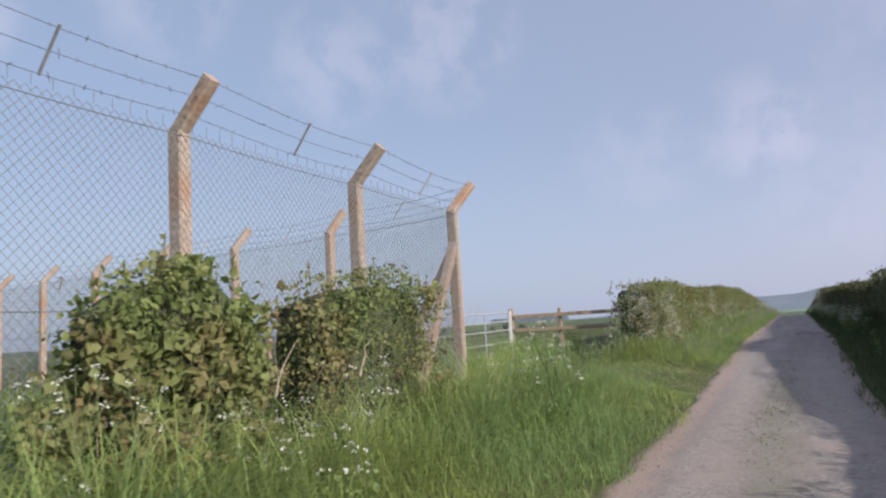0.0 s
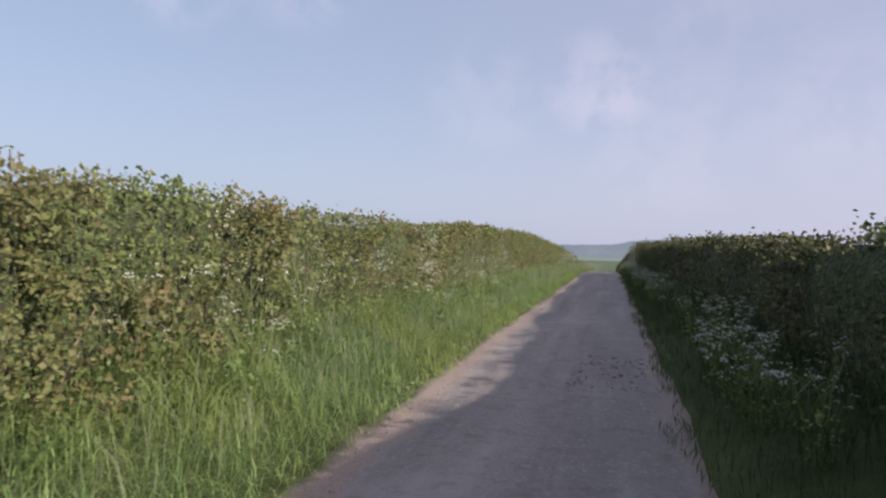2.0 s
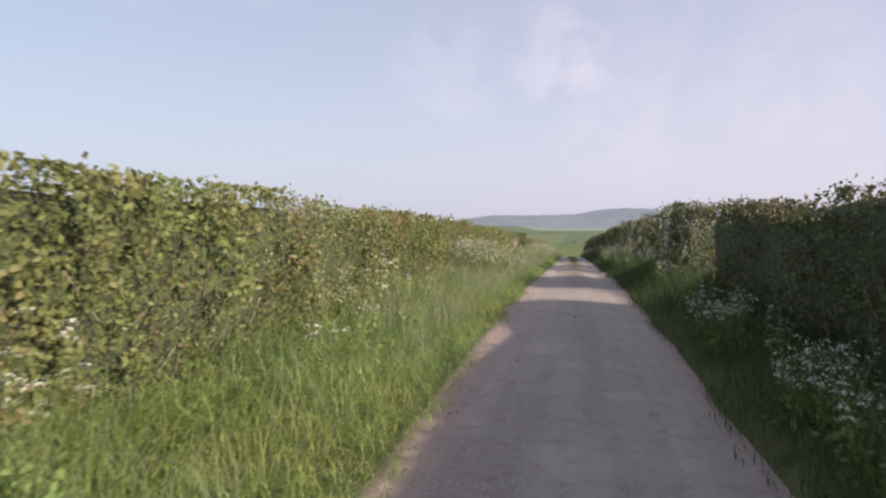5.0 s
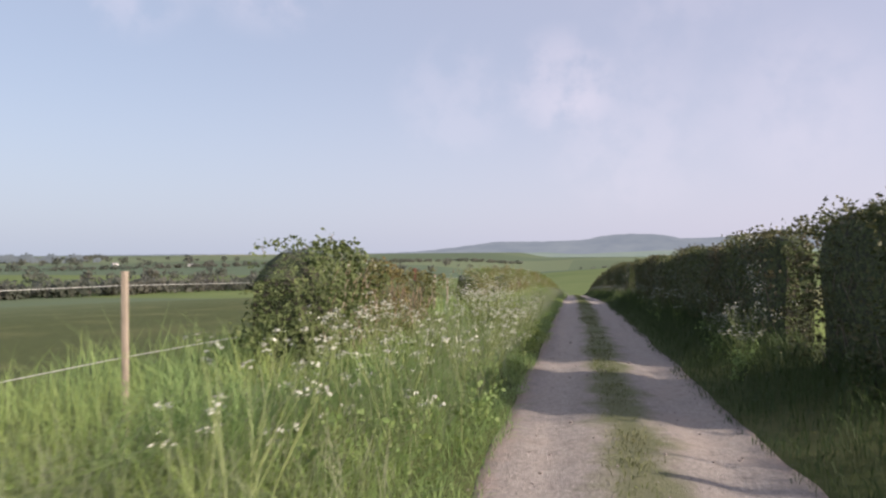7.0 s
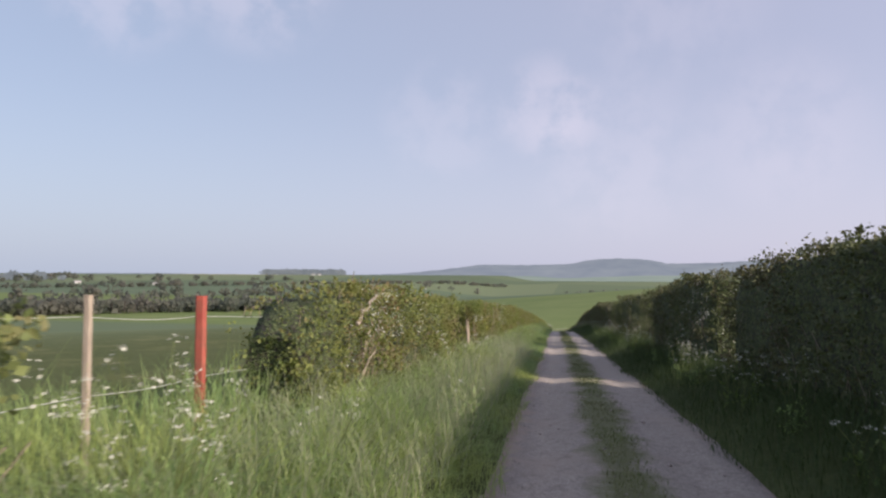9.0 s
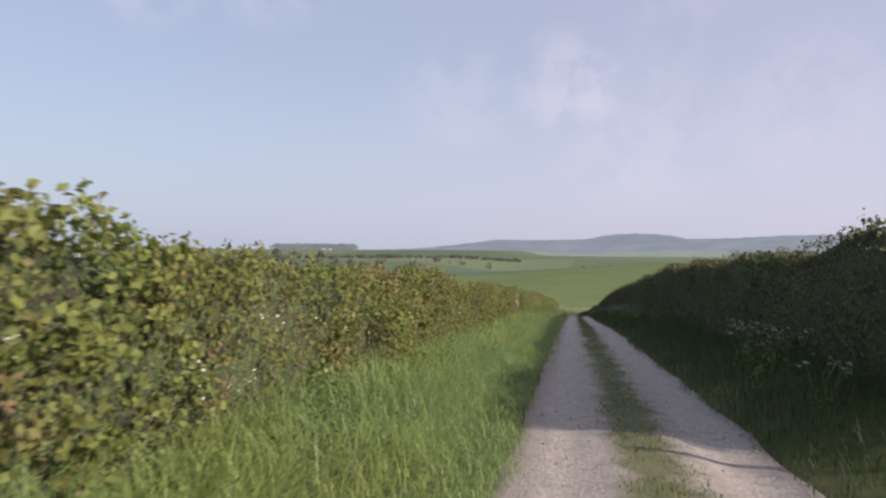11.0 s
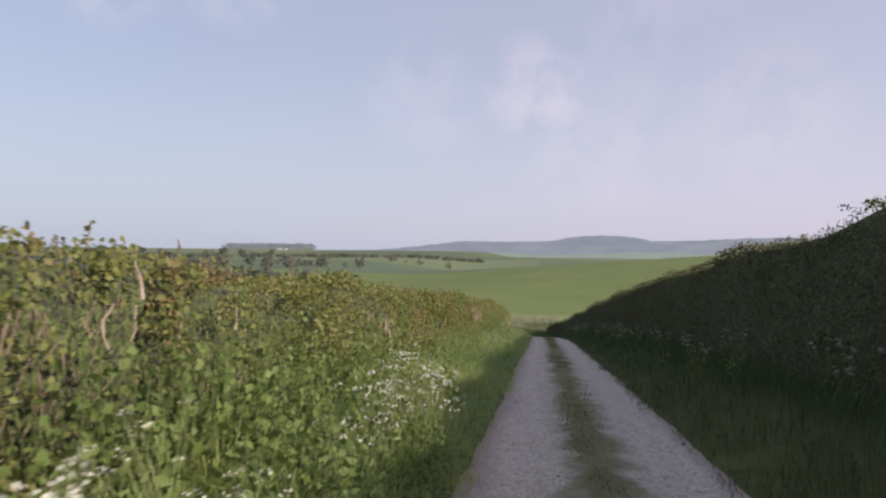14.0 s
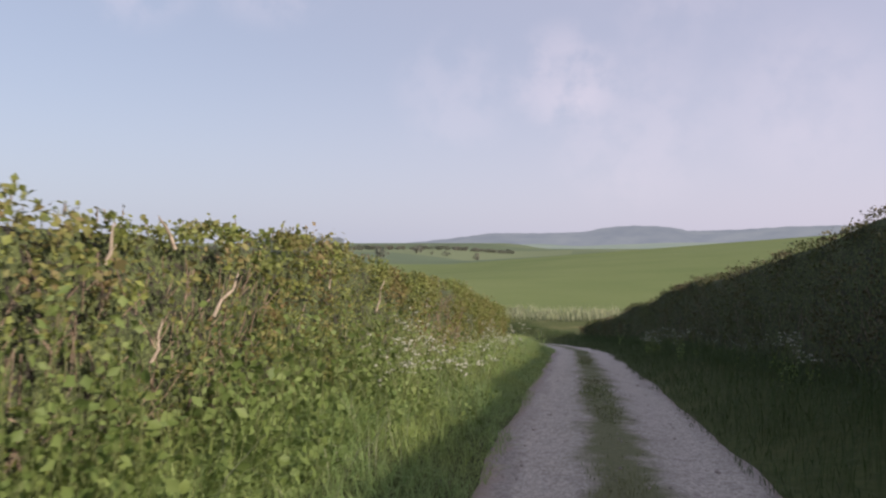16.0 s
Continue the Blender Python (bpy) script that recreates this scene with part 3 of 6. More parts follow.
    # moss and trodden grass down the middle of the stony stretches
    mid_moss = nt.nodes.new("ShaderNodeMath")
    mid_moss.operation = "ADD"
    nt.links.new(sep.outputs["X"], mid_moss.inputs[0])
    nt.links.new(ramp_to(nt, grain(nt, 1.4, 6.0, 0.7), -0.34, 0.36), mid_moss.inputs[1])
    moss = tint(nt, ramp(nt, fine, 0.3, 0.7), (0.085, 0.10, 0.042), (0.19, 0.19, 0.10))
    band = nt.nodes.new("ShaderNodeMath")
    band.operation = "MULTIPLY"
    nt.links.new(ramp(nt, mid_moss.outputs["Value"], 0.27, 0.10), band.inputs[0])
    nt.links.new(ramp(nt, sep.outputs["Y"], 0.55, 1.0), band.inputs[1])
    thin = nt.nodes.new("ShaderNodeMath")
    thin.operation = "MULTIPLY"
    nt.links.new(band.outputs["Value"], thin.inputs[0])
    place = nt.nodes.new("ShaderNodeSeparateXYZ")
    nt.links.new(co.outputs["Object"], place.inputs["Vector"])
    nt.links.new(ramp_to(nt, ramp(nt, place.outputs["Y"], 80.0, 92.0), 0.35, 1.0), thin.inputs[1])
    col = tint(nt, thin.outputs["Value"], col, moss)
    nt.links.new(col, bs.inputs["Base Color"])
    bs.inputs["Roughness"].default_value = 0.88
    bs.inputs["Specular IOR Level"].default_value = 0.3
    bp = node(nt, "ShaderNodeBump", Strength=0.4, Distance=0.01)
    nt.links.new(stones.outputs["Distance"], bp.inputs["Height"])
    b2 = node(nt, "ShaderNodeBump", Strength=0.5, Distance=0.04)
    nt.links.new(fine, b2.inputs["Height"])
    nt.links.new(bp.outputs["Normal"], b2.inputs["Normal"])
    nt.links.new(b2.outputs["Normal"], bs.inputs["Normal"])
    return m


HALF = 1.12


def road_surface(y, o):
    """Height of the road at an offset from its middle: crown, two wheel ruts, small dips."""
    y, o = np.asarray(y, float), np.asarray(o, float)
    loose = step(58, 80, y)
    p = np.stack([o + 20, y, 0 * o], -1)
    z = lane_z(y) + 0.035 * (1 - (o / HALF) ** 2) - 0.05
    z = z - loose * 0.035 * (np.exp(-((o - 0.62) / 0.22) ** 2) + np.exp(-((o + 0.62) / 0.22) ** 2))
    return z + (cloudy(p, 0.8) - 0.5) * 0.035 + (cloudy(p, 3.0) - 0.5) * 0.014 + 0.05


road_rows = np.arange(-40, 290, 0.25)
road_cols = np.linspace(-1, 1, 25)


def road_at(y, c):
    rag = 1 + (cloudy(np.stack([np.sign(c) * 9 + 0 * y, y, 0 * y], -1), 0.9) - 0.5) * 0.09 + (cloudy(np.stack([np.sign(c) * 5 + 0 * y, y, 0 * y + 4], -1), 3.5) - 0.5) * 0.07
    o = c * HALF * np.where(np.abs(c) > 0.9, rag, 1) * np.where((c < 0) & (y > 10) & (y < 62), 1.06, 1.0)
    z = road_surface(y, o) - np.where(np.abs(c) > 0.99, 0.05, 0)
    return np.stack([road_x(y) + o, y, z], -1)


rv, rf = sheet(road_rows, road_cols, road_at)
road_me = mesh_from("road", rv, rf, road_material(), True)
uv = road_me.uv_layers.new(name="UVMap")
rr, cc = np.meshgrid(road_rows, road_cols, indexing="ij")
side_w = np.where(cc < 0, np.abs(cc) * (1 + 0.14 * (1 - step(50, 70, rr))), np.abs(cc) * 0.9) * np.where(rr > 75, 0.86, 1.0)
grid_uv = np.stack([side_w, np.maximum(step(52, 78, rr), 0.9 * (1 - step(19, 28, rr))) + step(130, 205, rr)], -1).reshape(-1, 2)
uv.data.foreach_set("uv", grid_uv[rf.ravel()].astype(np.float32).ravel())
tagged(part_of("road", road_me), label="narrow lane, worn tarmac turning into a rutted stone track", category="road", kind="structure")

# ---- far distance ----
HILL_X = (-3200, -2400, -1600, -1000, -650, -540, -435, -340, -284, -240, -130, -23, 34, 70, 110, 174, 240, 285, 335, 400, 478, 560, 640, 765, 1030, 1500, 2300, 3400)
HILL_Z = (12, 10, 11, 7, 10, 17, 29, 39, 48, 45, 45, 47, 52, 61, 66, 69, 68, 63, 52, 51, 54, 57, 63, 65, 59, 52, 44, 38)


def hill_at(r, x):
    top = np.interp(x, HILL_X, HILL_Z) + (cloudy(np.stack([x, 0 * x, 0 * x + 2], -1), 0.045) - 0.5) * 3.0 + (cloudy(np.stack([x, 0 * x, 0 * x + 9], -1), 0.2) - 0.5) * 1.2
    return np.stack([x, 2250 + 370 * r, -12 + (top + 12) * np.sin(r * 1.5708)], -1)


def ridge_at(r, x):
    top = 2 + 8 * step(-200, 700, x) + (cloudy(np.stack([x, 0 * x, 0 * x + 5], -1), 0.01) - 0.5) * 7
    return np.stack([x, 1750 + 250 * r, -11 + (top + 11) * np.sin(r * 1.5708)], -1)


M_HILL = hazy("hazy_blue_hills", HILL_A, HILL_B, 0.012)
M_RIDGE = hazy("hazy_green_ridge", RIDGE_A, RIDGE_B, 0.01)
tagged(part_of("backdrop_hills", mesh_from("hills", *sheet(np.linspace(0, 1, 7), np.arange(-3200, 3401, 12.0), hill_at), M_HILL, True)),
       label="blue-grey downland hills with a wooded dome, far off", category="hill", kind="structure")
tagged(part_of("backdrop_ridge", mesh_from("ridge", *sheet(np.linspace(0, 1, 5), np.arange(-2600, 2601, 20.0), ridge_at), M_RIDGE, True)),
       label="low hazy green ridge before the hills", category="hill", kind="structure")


def local(v, at):
    return np.asarray(v, float) - np.asarray(at, float)[None]


# leaf colours lightened and greyed to carry the aerial haze
M_FARTREE = leafy("haze_paled_woodland", (0.15, 0.17, 0.13), (0.20, 0.21, 0.165), (0.205, 0.195, 0.16), share=0.7, patch=0.03)
# farthest woods: haze painted in as a faint grey glow
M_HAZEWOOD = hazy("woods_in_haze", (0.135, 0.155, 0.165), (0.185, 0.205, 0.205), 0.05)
M_FARTRUNK = surface("far_trunk", (0.09, 0.08, 0.07), (0.14, 0.12, 0.1), 1.0, 0.95)


def woodland(label, spots, rng, mat=None):
    """A stand of distant trees: (x, y, height) each with a trunk and a crown of leaf clumps."""
    spots = [q for q in spots if -q[0] < 0.95 * (q[1] - 22)]  # none behind the shoulder of the near field
    vs, fs, tv, tf, k, kt = [], [], [], [], 0, 0
    for x, y, hgt in spots:
        z = float(ground_z(x, y)) - 0.3
        n = int(16 + hgt * 4.6)
        d = rng.normal(size=(n, 3))
        d /= np.linalg.norm(d, axis=1, keepdims=True)
        rad = np.array([hgt * 0.62, hgt * 0.62, hgt * 0.42]) * rng.uniform(0.8, 1.2, 3)
        p = np.array([x, y, z + hgt * 0.5]) + d * rad * rng.uniform(0.55, 1.0, (n, 1)) + (rng.rand(n, 3) - 0.5) * hgt * 0.2
        p[:, 2] = np.maximum(p[:, 2], z + 0.1)
        v, f = leaves(p, d, np.full((n, 1), hgt * 0.34), rng)
        vs.append(v)
        fs.append(f + k)
        k += len(v)
        v, f = wires([((x, y, z), (x + 0.2, y, z + hgt * 0.7))], hgt * 0.03)
        tv.append(v)
        tf.append(f + kt)
        kt += len(v)
    at = (spots[0][0], spots[0][1], float(ground_z(spots[0][0], spots[0][1])))
    e = thing("woodland", label, "trees", at=at)
    part_of("crowns", mesh_from("crowns", local(np.concatenate(vs), at), np.concatenate(fs), mat or M_FARTREE), e, kind="stuff")
    part_of("trunks", mesh_from("trunks", local(np.concatenate(tv), at), np.concatenate(tf), M_FARTRUNK), e, kind="stuff")


rng = np.random.RandomState(21)
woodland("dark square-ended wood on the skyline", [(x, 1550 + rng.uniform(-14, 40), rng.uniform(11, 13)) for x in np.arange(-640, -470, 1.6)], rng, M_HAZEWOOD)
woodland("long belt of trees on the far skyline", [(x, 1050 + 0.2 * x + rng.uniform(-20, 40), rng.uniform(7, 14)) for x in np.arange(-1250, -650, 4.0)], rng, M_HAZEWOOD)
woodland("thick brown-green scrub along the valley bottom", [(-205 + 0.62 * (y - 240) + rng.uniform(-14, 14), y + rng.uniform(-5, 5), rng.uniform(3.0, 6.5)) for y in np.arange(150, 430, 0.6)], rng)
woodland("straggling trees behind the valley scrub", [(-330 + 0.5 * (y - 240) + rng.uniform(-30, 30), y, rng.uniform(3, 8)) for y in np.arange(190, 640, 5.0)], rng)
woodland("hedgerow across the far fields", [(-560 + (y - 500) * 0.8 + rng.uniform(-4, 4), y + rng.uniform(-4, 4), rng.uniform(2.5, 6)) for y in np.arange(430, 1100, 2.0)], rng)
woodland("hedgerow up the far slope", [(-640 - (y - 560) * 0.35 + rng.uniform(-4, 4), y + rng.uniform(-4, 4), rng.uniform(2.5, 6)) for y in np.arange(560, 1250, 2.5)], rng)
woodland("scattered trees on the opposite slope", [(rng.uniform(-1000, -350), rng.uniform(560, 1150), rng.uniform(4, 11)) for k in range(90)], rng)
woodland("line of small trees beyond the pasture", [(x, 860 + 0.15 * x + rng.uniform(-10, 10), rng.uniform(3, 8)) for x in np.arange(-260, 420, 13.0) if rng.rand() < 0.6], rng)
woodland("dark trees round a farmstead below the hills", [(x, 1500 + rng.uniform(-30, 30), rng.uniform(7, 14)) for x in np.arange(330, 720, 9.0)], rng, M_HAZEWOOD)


def farm_building(x, y, long, wide, eaves, turn, wall, roof, label):
    z = float(ground_z(x, y)) - 0.3
    e = thing("farm_building", label, "building", "far farm buildings", (x, y, z))
    e.rotation_euler = (0, 0, radians(turn))
    bm = bmesh.new()
    beam(bm, (0, 0, 0), (0, 0, eaves), long, wide, bevel=0.02)
    part("wall", bm, wall, e)
    bm = bmesh.new()
    a, b, c = long / 2 + 0.4, wide / 2 + 0.4, eaves + wide * 0.32
    v = [bm.verts.new(q) for q in ((-a, -b, eaves), (a, -b, eaves), (a, b, eaves), (-a, b, eaves), (-a, 0, c), (a, 0, c))]
    for q in ((0, 1, 5, 4), (2, 3, 4, 5), (0, 4, 3), (1, 2, 5), (0, 3, 2, 1)):
        bm.faces.new([v[k] for k in q])
    part("roof", bm, roof, e)


M_FARWALL = surface("far_white_wall", (0.42, 0.41, 0.39), (0.5, 0.49, 0.47), 0.5, 0.9)
M_FARROOF = surface("far_slate_roof", (0.2, 0.19, 0.2), (0.3, 0.28, 0.28), 0.5, 0.9)
M_FARPALE = surface("far_barn_roof", (0.5, 0.5, 0.52), (0.62, 0.62, 0.64), 0.5, 0.8)
for x, y, s, turn in ((-505, 1480, 8, 10), (-490, 1475, 6, 20), (-402, 760, 6, 30), (-520, 800, 7, 60), (-880, 930, 12, 10)):
    farm_building(x, y, s, s * 0.5, 2.4, turn, M_FARWALL, M_FARROOF, "small white farmhouse with a slate roof")
for x, y, s, turn in ((520, 1440, 26, 5), (560, 1450, 20, -8), (600, 1445, 16, 0)):
    farm_building(x, y, s, s * 0.45, 4.2, turn, M_FARPALE, M_FARPALE, "long grey barn beside dark trees")

# a field of flowering rape beyond the left hedge
M_RAPE = surface("flowering_rape", (0.50, 0.40, 0.03), (0.62, 0.52, 0.06), 0.4, 0.95, c=(0.4, 0.36, 0.05), big=0.05)


def rape_at(r, c):
    x, y = -520 - 110 * r, 300 + 80 * c + 12 * r
    return np.stack([x, y, ground_z(x, y) + 1.1 + (cloudy(np.stack([x, y, 0 * x], -1), 0.3) - 0.5) * 0.4], -1)


tagged(part_of("rape_field", mesh_from("rape_field", *sheet(np.linspace(0, 1, 14), np.linspace(0, 1, 14), rape_at), M_RAPE, True)),
       label="bright yellow field of flowering rape", category="field", kind="stuff")


# ---- hedges ----
def hedge(label, y0, y1, side, front, thick, height, seed, per_m2=560, mat=None, size=0.040, blossom=(), sticks=0, dead=(), shaggy=0.0, category="hedge", name="hedge", bare=0.0, holes=()):
    """A clipped field hedge along the lane. side -1 is left of it; front and thick are distances from the lane's middle;
    front and height (above the road) are numbers or pairs of (y, value)."""
    r = np.random.RandomState(seed)
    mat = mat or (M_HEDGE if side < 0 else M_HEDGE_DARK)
    if isinstance(height, (int, float)):
        height = ((y0, height), (y1, height))
    hy, hz = [q[0] for q in height], [q[1] for q in height]
    if isinstance(front, (int, float)):
        front = ((y0, front), (y1, front))
    fr = lambda y: np.interp(y, [q[0] for q in front], [q[1] for q in front])
    top_z = lambda y: lane_z(y) + np.interp(y, hy, hz) + (cloudy(np.stack([0 * y + seed, y, 0 * y], -1), 0.45) - 0.5) * (0.10 + 0.28 * shaggy + 0.08 * (side > 0)) + (cloudy(np.stack([0 * y + seed, y, 0 * y + 5], -1), 1.7) - 0.5) * 0.2 * shaggy
    mid = 0.5 * (y0 + y1)
    xm = float(lane_x(mid)) + side * float(fr(mid) + thick / 2)
    at = (xm, mid, float(ground_z(xm, mid)))
    e = thing(name, label, category, "field hedges beside the lane" if name == "hedge" else "", at)
    # the dense inside, its shade put into the dark colour
    ys = np.linspace(y0 + 0.16, y1 - 0.16, max(5, int((y1 - y0) / 0.3)))
    prof = np.array([(0.12, 0.0), (0.06, 0.35), (0.04, 0.8), (0.05, 0.93), (0.12, 0.99), (0.5, 1.0), (0.8, 0.98), (0.88, 0.7), (0.86, 0.0)])

    def core_at(y, c):
        k = c.astype(int)
        d = fr(y) + 0.11 + prof[k, 0] * (thick - 0.11) + (cloudy(np.stack([c * 3 + seed, y, 0 * y], -1), 1.1) - 0.5) * 0.14
        x = lane_x(y) + side * d
        g = ground_z(x, y) - 0.1
        t = top_z(y) - (0.02 if side > 0 else 0.05 + 0.04 * shaggy) - (0.04 if side > 0 else 0.07) * cloudy(np.stack([c * 5 + seed, y, 0 * y + 2], -1), 2.7)
        ends = np.clip(np.minimum(y - y0, y1 - y) / 0.6, 0, 1) ** 0.5
        t = t - (1 - ends) * 0.2
        x = x + side * (1 - ends) * (0.5 - prof[k, 0]) * thick * 0.4
        return np.stack([x, y, g + (t - g) * prof[k, 1]], -1)

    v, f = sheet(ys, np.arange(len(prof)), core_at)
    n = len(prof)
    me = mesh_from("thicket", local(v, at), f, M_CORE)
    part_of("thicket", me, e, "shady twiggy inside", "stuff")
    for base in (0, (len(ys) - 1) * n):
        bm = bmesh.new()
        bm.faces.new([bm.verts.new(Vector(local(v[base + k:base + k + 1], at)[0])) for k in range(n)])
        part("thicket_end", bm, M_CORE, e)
    # leaves over face, top, back and ends
    length = y1 - y0
    hm = float(np.mean(hz))
    areas = [length * hm, length * thick, length * hm * 0.35, thick * hm * 1.1, thick * hm * 1.1]
    count = [int(a * per_m2 * w) for a, w in zip(areas, (1.75, 0.85, 0.08, 1.5, 1.5) if side < 0 else (1.4, 1.7, 0.06, 1.3, 1.3))]
    ps, outs = [], []
    for kind, m in enumerate(count):
        y = r.uniform(y0, y1, m)
        q = r.rand(m) ** 0.84
        if kind == 0:
            d, frac, o = fr(y), q, np.array([-side, 0, 0.15])
        elif kind == 1:
            d, frac, o = fr(y) + r.rand(m) ** 1.9 * thick, np.ones(m), np.array([0, 0, 1.0])
        elif kind == 2:
            d, frac, o = fr(y) + thick, 0.45 + 0.55 * q, np.array([side, 0, 0.2])
        else:
            y = np.full(m, y0 if kind == 3 else y1)
            d, frac, o = fr(y) + r.rand(m) * thick, q, np.array([0, -1.0 if kind == 3 else 1.0, 0.1])
        corner = np.clip((frac - 0.86) / 0.14, 0, 1) ** 2
        if kind == 0:
            d = d + corner * 0.16
        o = np.repeat(o[None], m, 0)
        x = lane_x(y) + side * d
        g = ground_z(x, y)
        t = top_z(y)
        if side < 0:
            t = t - (1 - np.clip(np.minimum(y - y0, y1 - y) / 0.6, 0, 1) ** 0.5) * (0.12 + 0.2 * shaggy)
            if kind > 2:
                y = y + (0.32 * frac ** 3 + 0.5 * ((d - fr(y)) / thick - 0.5) ** 2) * (1 if kind == 3 else -1)
        p = np.stack([x, y, g + 0.04 + (t - g) * frac], -1)
        lump = ((cloudy(p, 1.3) - 0.5) * 0.50 + (cloudy(p, 3.6) - 0.5) * 0.36 + (cloudy(p + 17, 0.6) - 0.5) * (0.4 * shaggy + 0.22 * (side > 0))) * (0.4 if kind == 1 else 1.0) - (0.07 if kind == 1 else 0.0)
        p = p + o * (lump + r.normal(0, 0.035 if kind == 1 else 0.055, m) - 0.03)[:, None]
        p[:, 2] = np.minimum(p[:, 2], t + r.exponential(0.03 + 0.07 * shaggy, m))
        keep = cloudy(p + 11, 2.9) + 0.28 * r.rand(m) > (0.36 if side < 0 else 0.30) + bare * (1.1 - frac)
        for hy0, hz0, hr in holes:
            keep &= (((p[:, 1] - hy0) / hr) ** 2 + ((frac - hz0) / (hr * 0.9)) ** 2 > 0.5 + r.rand(m)) | (kind != 0)
        for d0, d1, share in dead:
            keep &= ~((y > d0) & (y < d1) & (r.rand(m) < share))
        # leaves stand in sprigs, some thrust out and some deep
        p, o = p[keep], o[keep]
        n = max(1, len(p) // (10 if side < 0 else 6))
        pick = r.randint(0, n, len(p))
        p = (p[:n] + o[:n] * r.normal(-0.01, 0.075 if kind != 1 else 0.02, (n, 1)))[pick] + r.normal(0, 0.042, p.shape) * (1, 1, 0.8)
        if kind == 1:
            p[:, 2] = np.minimum(p[:, 2], top_z(p[:, 1]) + (0.03 if side < 0 else r.exponential(0.012, len(p))))
        ps.append(p)
        outs.append(o)
    # loose shoots that stand out of the top
    m = int(length * (4 + 16 * shaggy))
    sy = r.uniform(y0, y1, m)
    sh = np.minimum(r.gamma(2.0, 0.018 + 0.034 * shaggy, m), 0.12 + 0.045 * shaggy) * (1.0 if side < 0 else 0.55)
    sd = fr(sy) + r.rand(m) * thick
    shoots = []
    for k in range(m):
        w = max(3, int(sh[k] * 40))
        u = np.linspace(0, 1, w)
        x = float(lane_x(sy[k])) + side * sd[k]
        lean = r.normal(0, 0.16, 2)
        p = np.stack([x + lean[0] * u * sh[k] * 2, sy[k] + lean[1] * u * sh[k] * 2, float(top_z(sy[k:k + 1])[0]) - 0.03 + u * sh[k] * 1.15], -1)
        shoots.append((p[0], p[-1]))
        ps.append(p + r.normal(0, 0.012, p.shape))
        outs.append(np.repeat(np.array([[0, 0, 1.0]]), w, 0) + r.normal(0, 0.6, (w, 3)))
    p, o = np.concatenate(ps), np.concatenate(outs)
    v, f = leaves(p, o, size * (0.62 + 0.85 * cloudy(p + 7, 1.7))[:, None], r)
    part_of("foliage", mesh_from("foliage", local(v, at), f, mat), e, kind="stuff")
    # twigs and stems
    seg = list(shoots)
    for k in range(int(length * 9)):
        y = r.uniform(y0, y1)
        x = float(lane_x(y)) + side * float(fr(y) + 0.08 + 0.14 * r.rand())
        g, t = float(ground_z(x, y)), float(top_z(np.array([y]))[0])
        z = g + (t - g) * r.uniform(0.0, 0.5)
        seg.append(((x, y, z), (x - side * r.uniform(-0.05, 0.12), y + r.normal(0, 0.12), min(t, z + r.uniform(0.12, 0.32)))))
    v, f = wires(seg, 0.005)
    part_of("brushwood", mesh_from("brushwood", local(v, at), f, M_BARK), e, kind="stuff")
    # bleached sticks that show in the face
    for k in range(sticks):
        y = y0 + (k + r.rand()) / max(sticks, 1) * length
        x = float(lane_x(y)) + side * float(fr(y) - 0.06)
        g, t = float(ground_z(x, y)), float(top_z(np.array([y]))[0])
        z = g + (t - g) * r.uniform(0.25, 0.62)
        q = Vector((x, y, z)) - Vector(at)
        bm = bmesh.new()
        way = Vector((-side * r.uniform(-0.1, 0.25), r.normal(0, 0.5), 1.0))
        thin = r.uniform(0.006, 0.011)
        for j in range(4):
            w = (way + Vector(r.normal(0, 0.28, 3))).normalized() * r.uniform(0.06, 0.12)
            rod(bm, q - w * 0.1, q + w, thin * (1 - 0.18 * j), thin * (0.82 - 0.18 * j), 5)
            if j in (1, 2):
                rod(bm, q, q + (w + Vector(r.normal(0, 0.07, 3))) * 0.9, thin * 0.5, thin * 0.15, 4)
            q = q + w
        part("branch", bm, M_BLEACHED, e, "bleached bare branch")
    for d0, d1, share in dead:
        seg = []
        for k in range(int((d1 - d0) * (20 + 130 * share))):
            y = r.uniform(d0, d1)
            x = float(lane_x(y)) + side * float(fr(y) - 0.04 + 0.14 * r.rand())
            g, t = float(ground_z(x, y)), float(top_z(np.array([y]))[0])
            z = g + (t - g) * r.uniform(0.1, 0.75)
            seg.append(((x, y, z), (x - side * r.uniform(-0.04, 0.1), y + r.normal(0, 0.06), min(t + 0.1, z + r.uniform(0.06, 0.24)))))
        v, f = wires(seg, 0.0045)
        part_of("dead_brushwood", mesh_from("dead_twigs", local(v, at), f, M_DEAD), e, "dead brown twigs", "stuff")
    # hawthorn blossom in clusters
    bp, bo = [], []
    for by, spread, number, zlo, zhi in blossom:
        for k in range(number):
            y = float(np.clip(r.normal(by, spread), y0 - 0.1, y1 + 0.1))
            frac = r.uniform(zlo, zhi)
            end = r.rand() < 0.58 and (by - y0 < 0.9 or y1 - by < 0.9)
            d = float(fr(y)) - 0.14
            o = np.array([-side, 0, 0.3])
            if end:
                d = float(fr(y)) + r.rand() * thick
                y = y0 - 0.22 if by - y0 < 0.9 else y1 + 0.22
                o = np.array([0, -1.0 if by - y0 < 0.9 else 1.0, 0.3])
            x = float(lane_x(y)) + side * d
            g, t = float(ground_z(x, y)), float(top_z(np.array([y]))[0])
            w = r.randint(5, 16)
            bp.append(np.array([x, y, g + (t - g) * frac]) + r.normal(0, 0.05, (w, 3)))
            bo.append(np.repeat(o[None], w, 0))
    if bp:
        p = np.concatenate(bp)
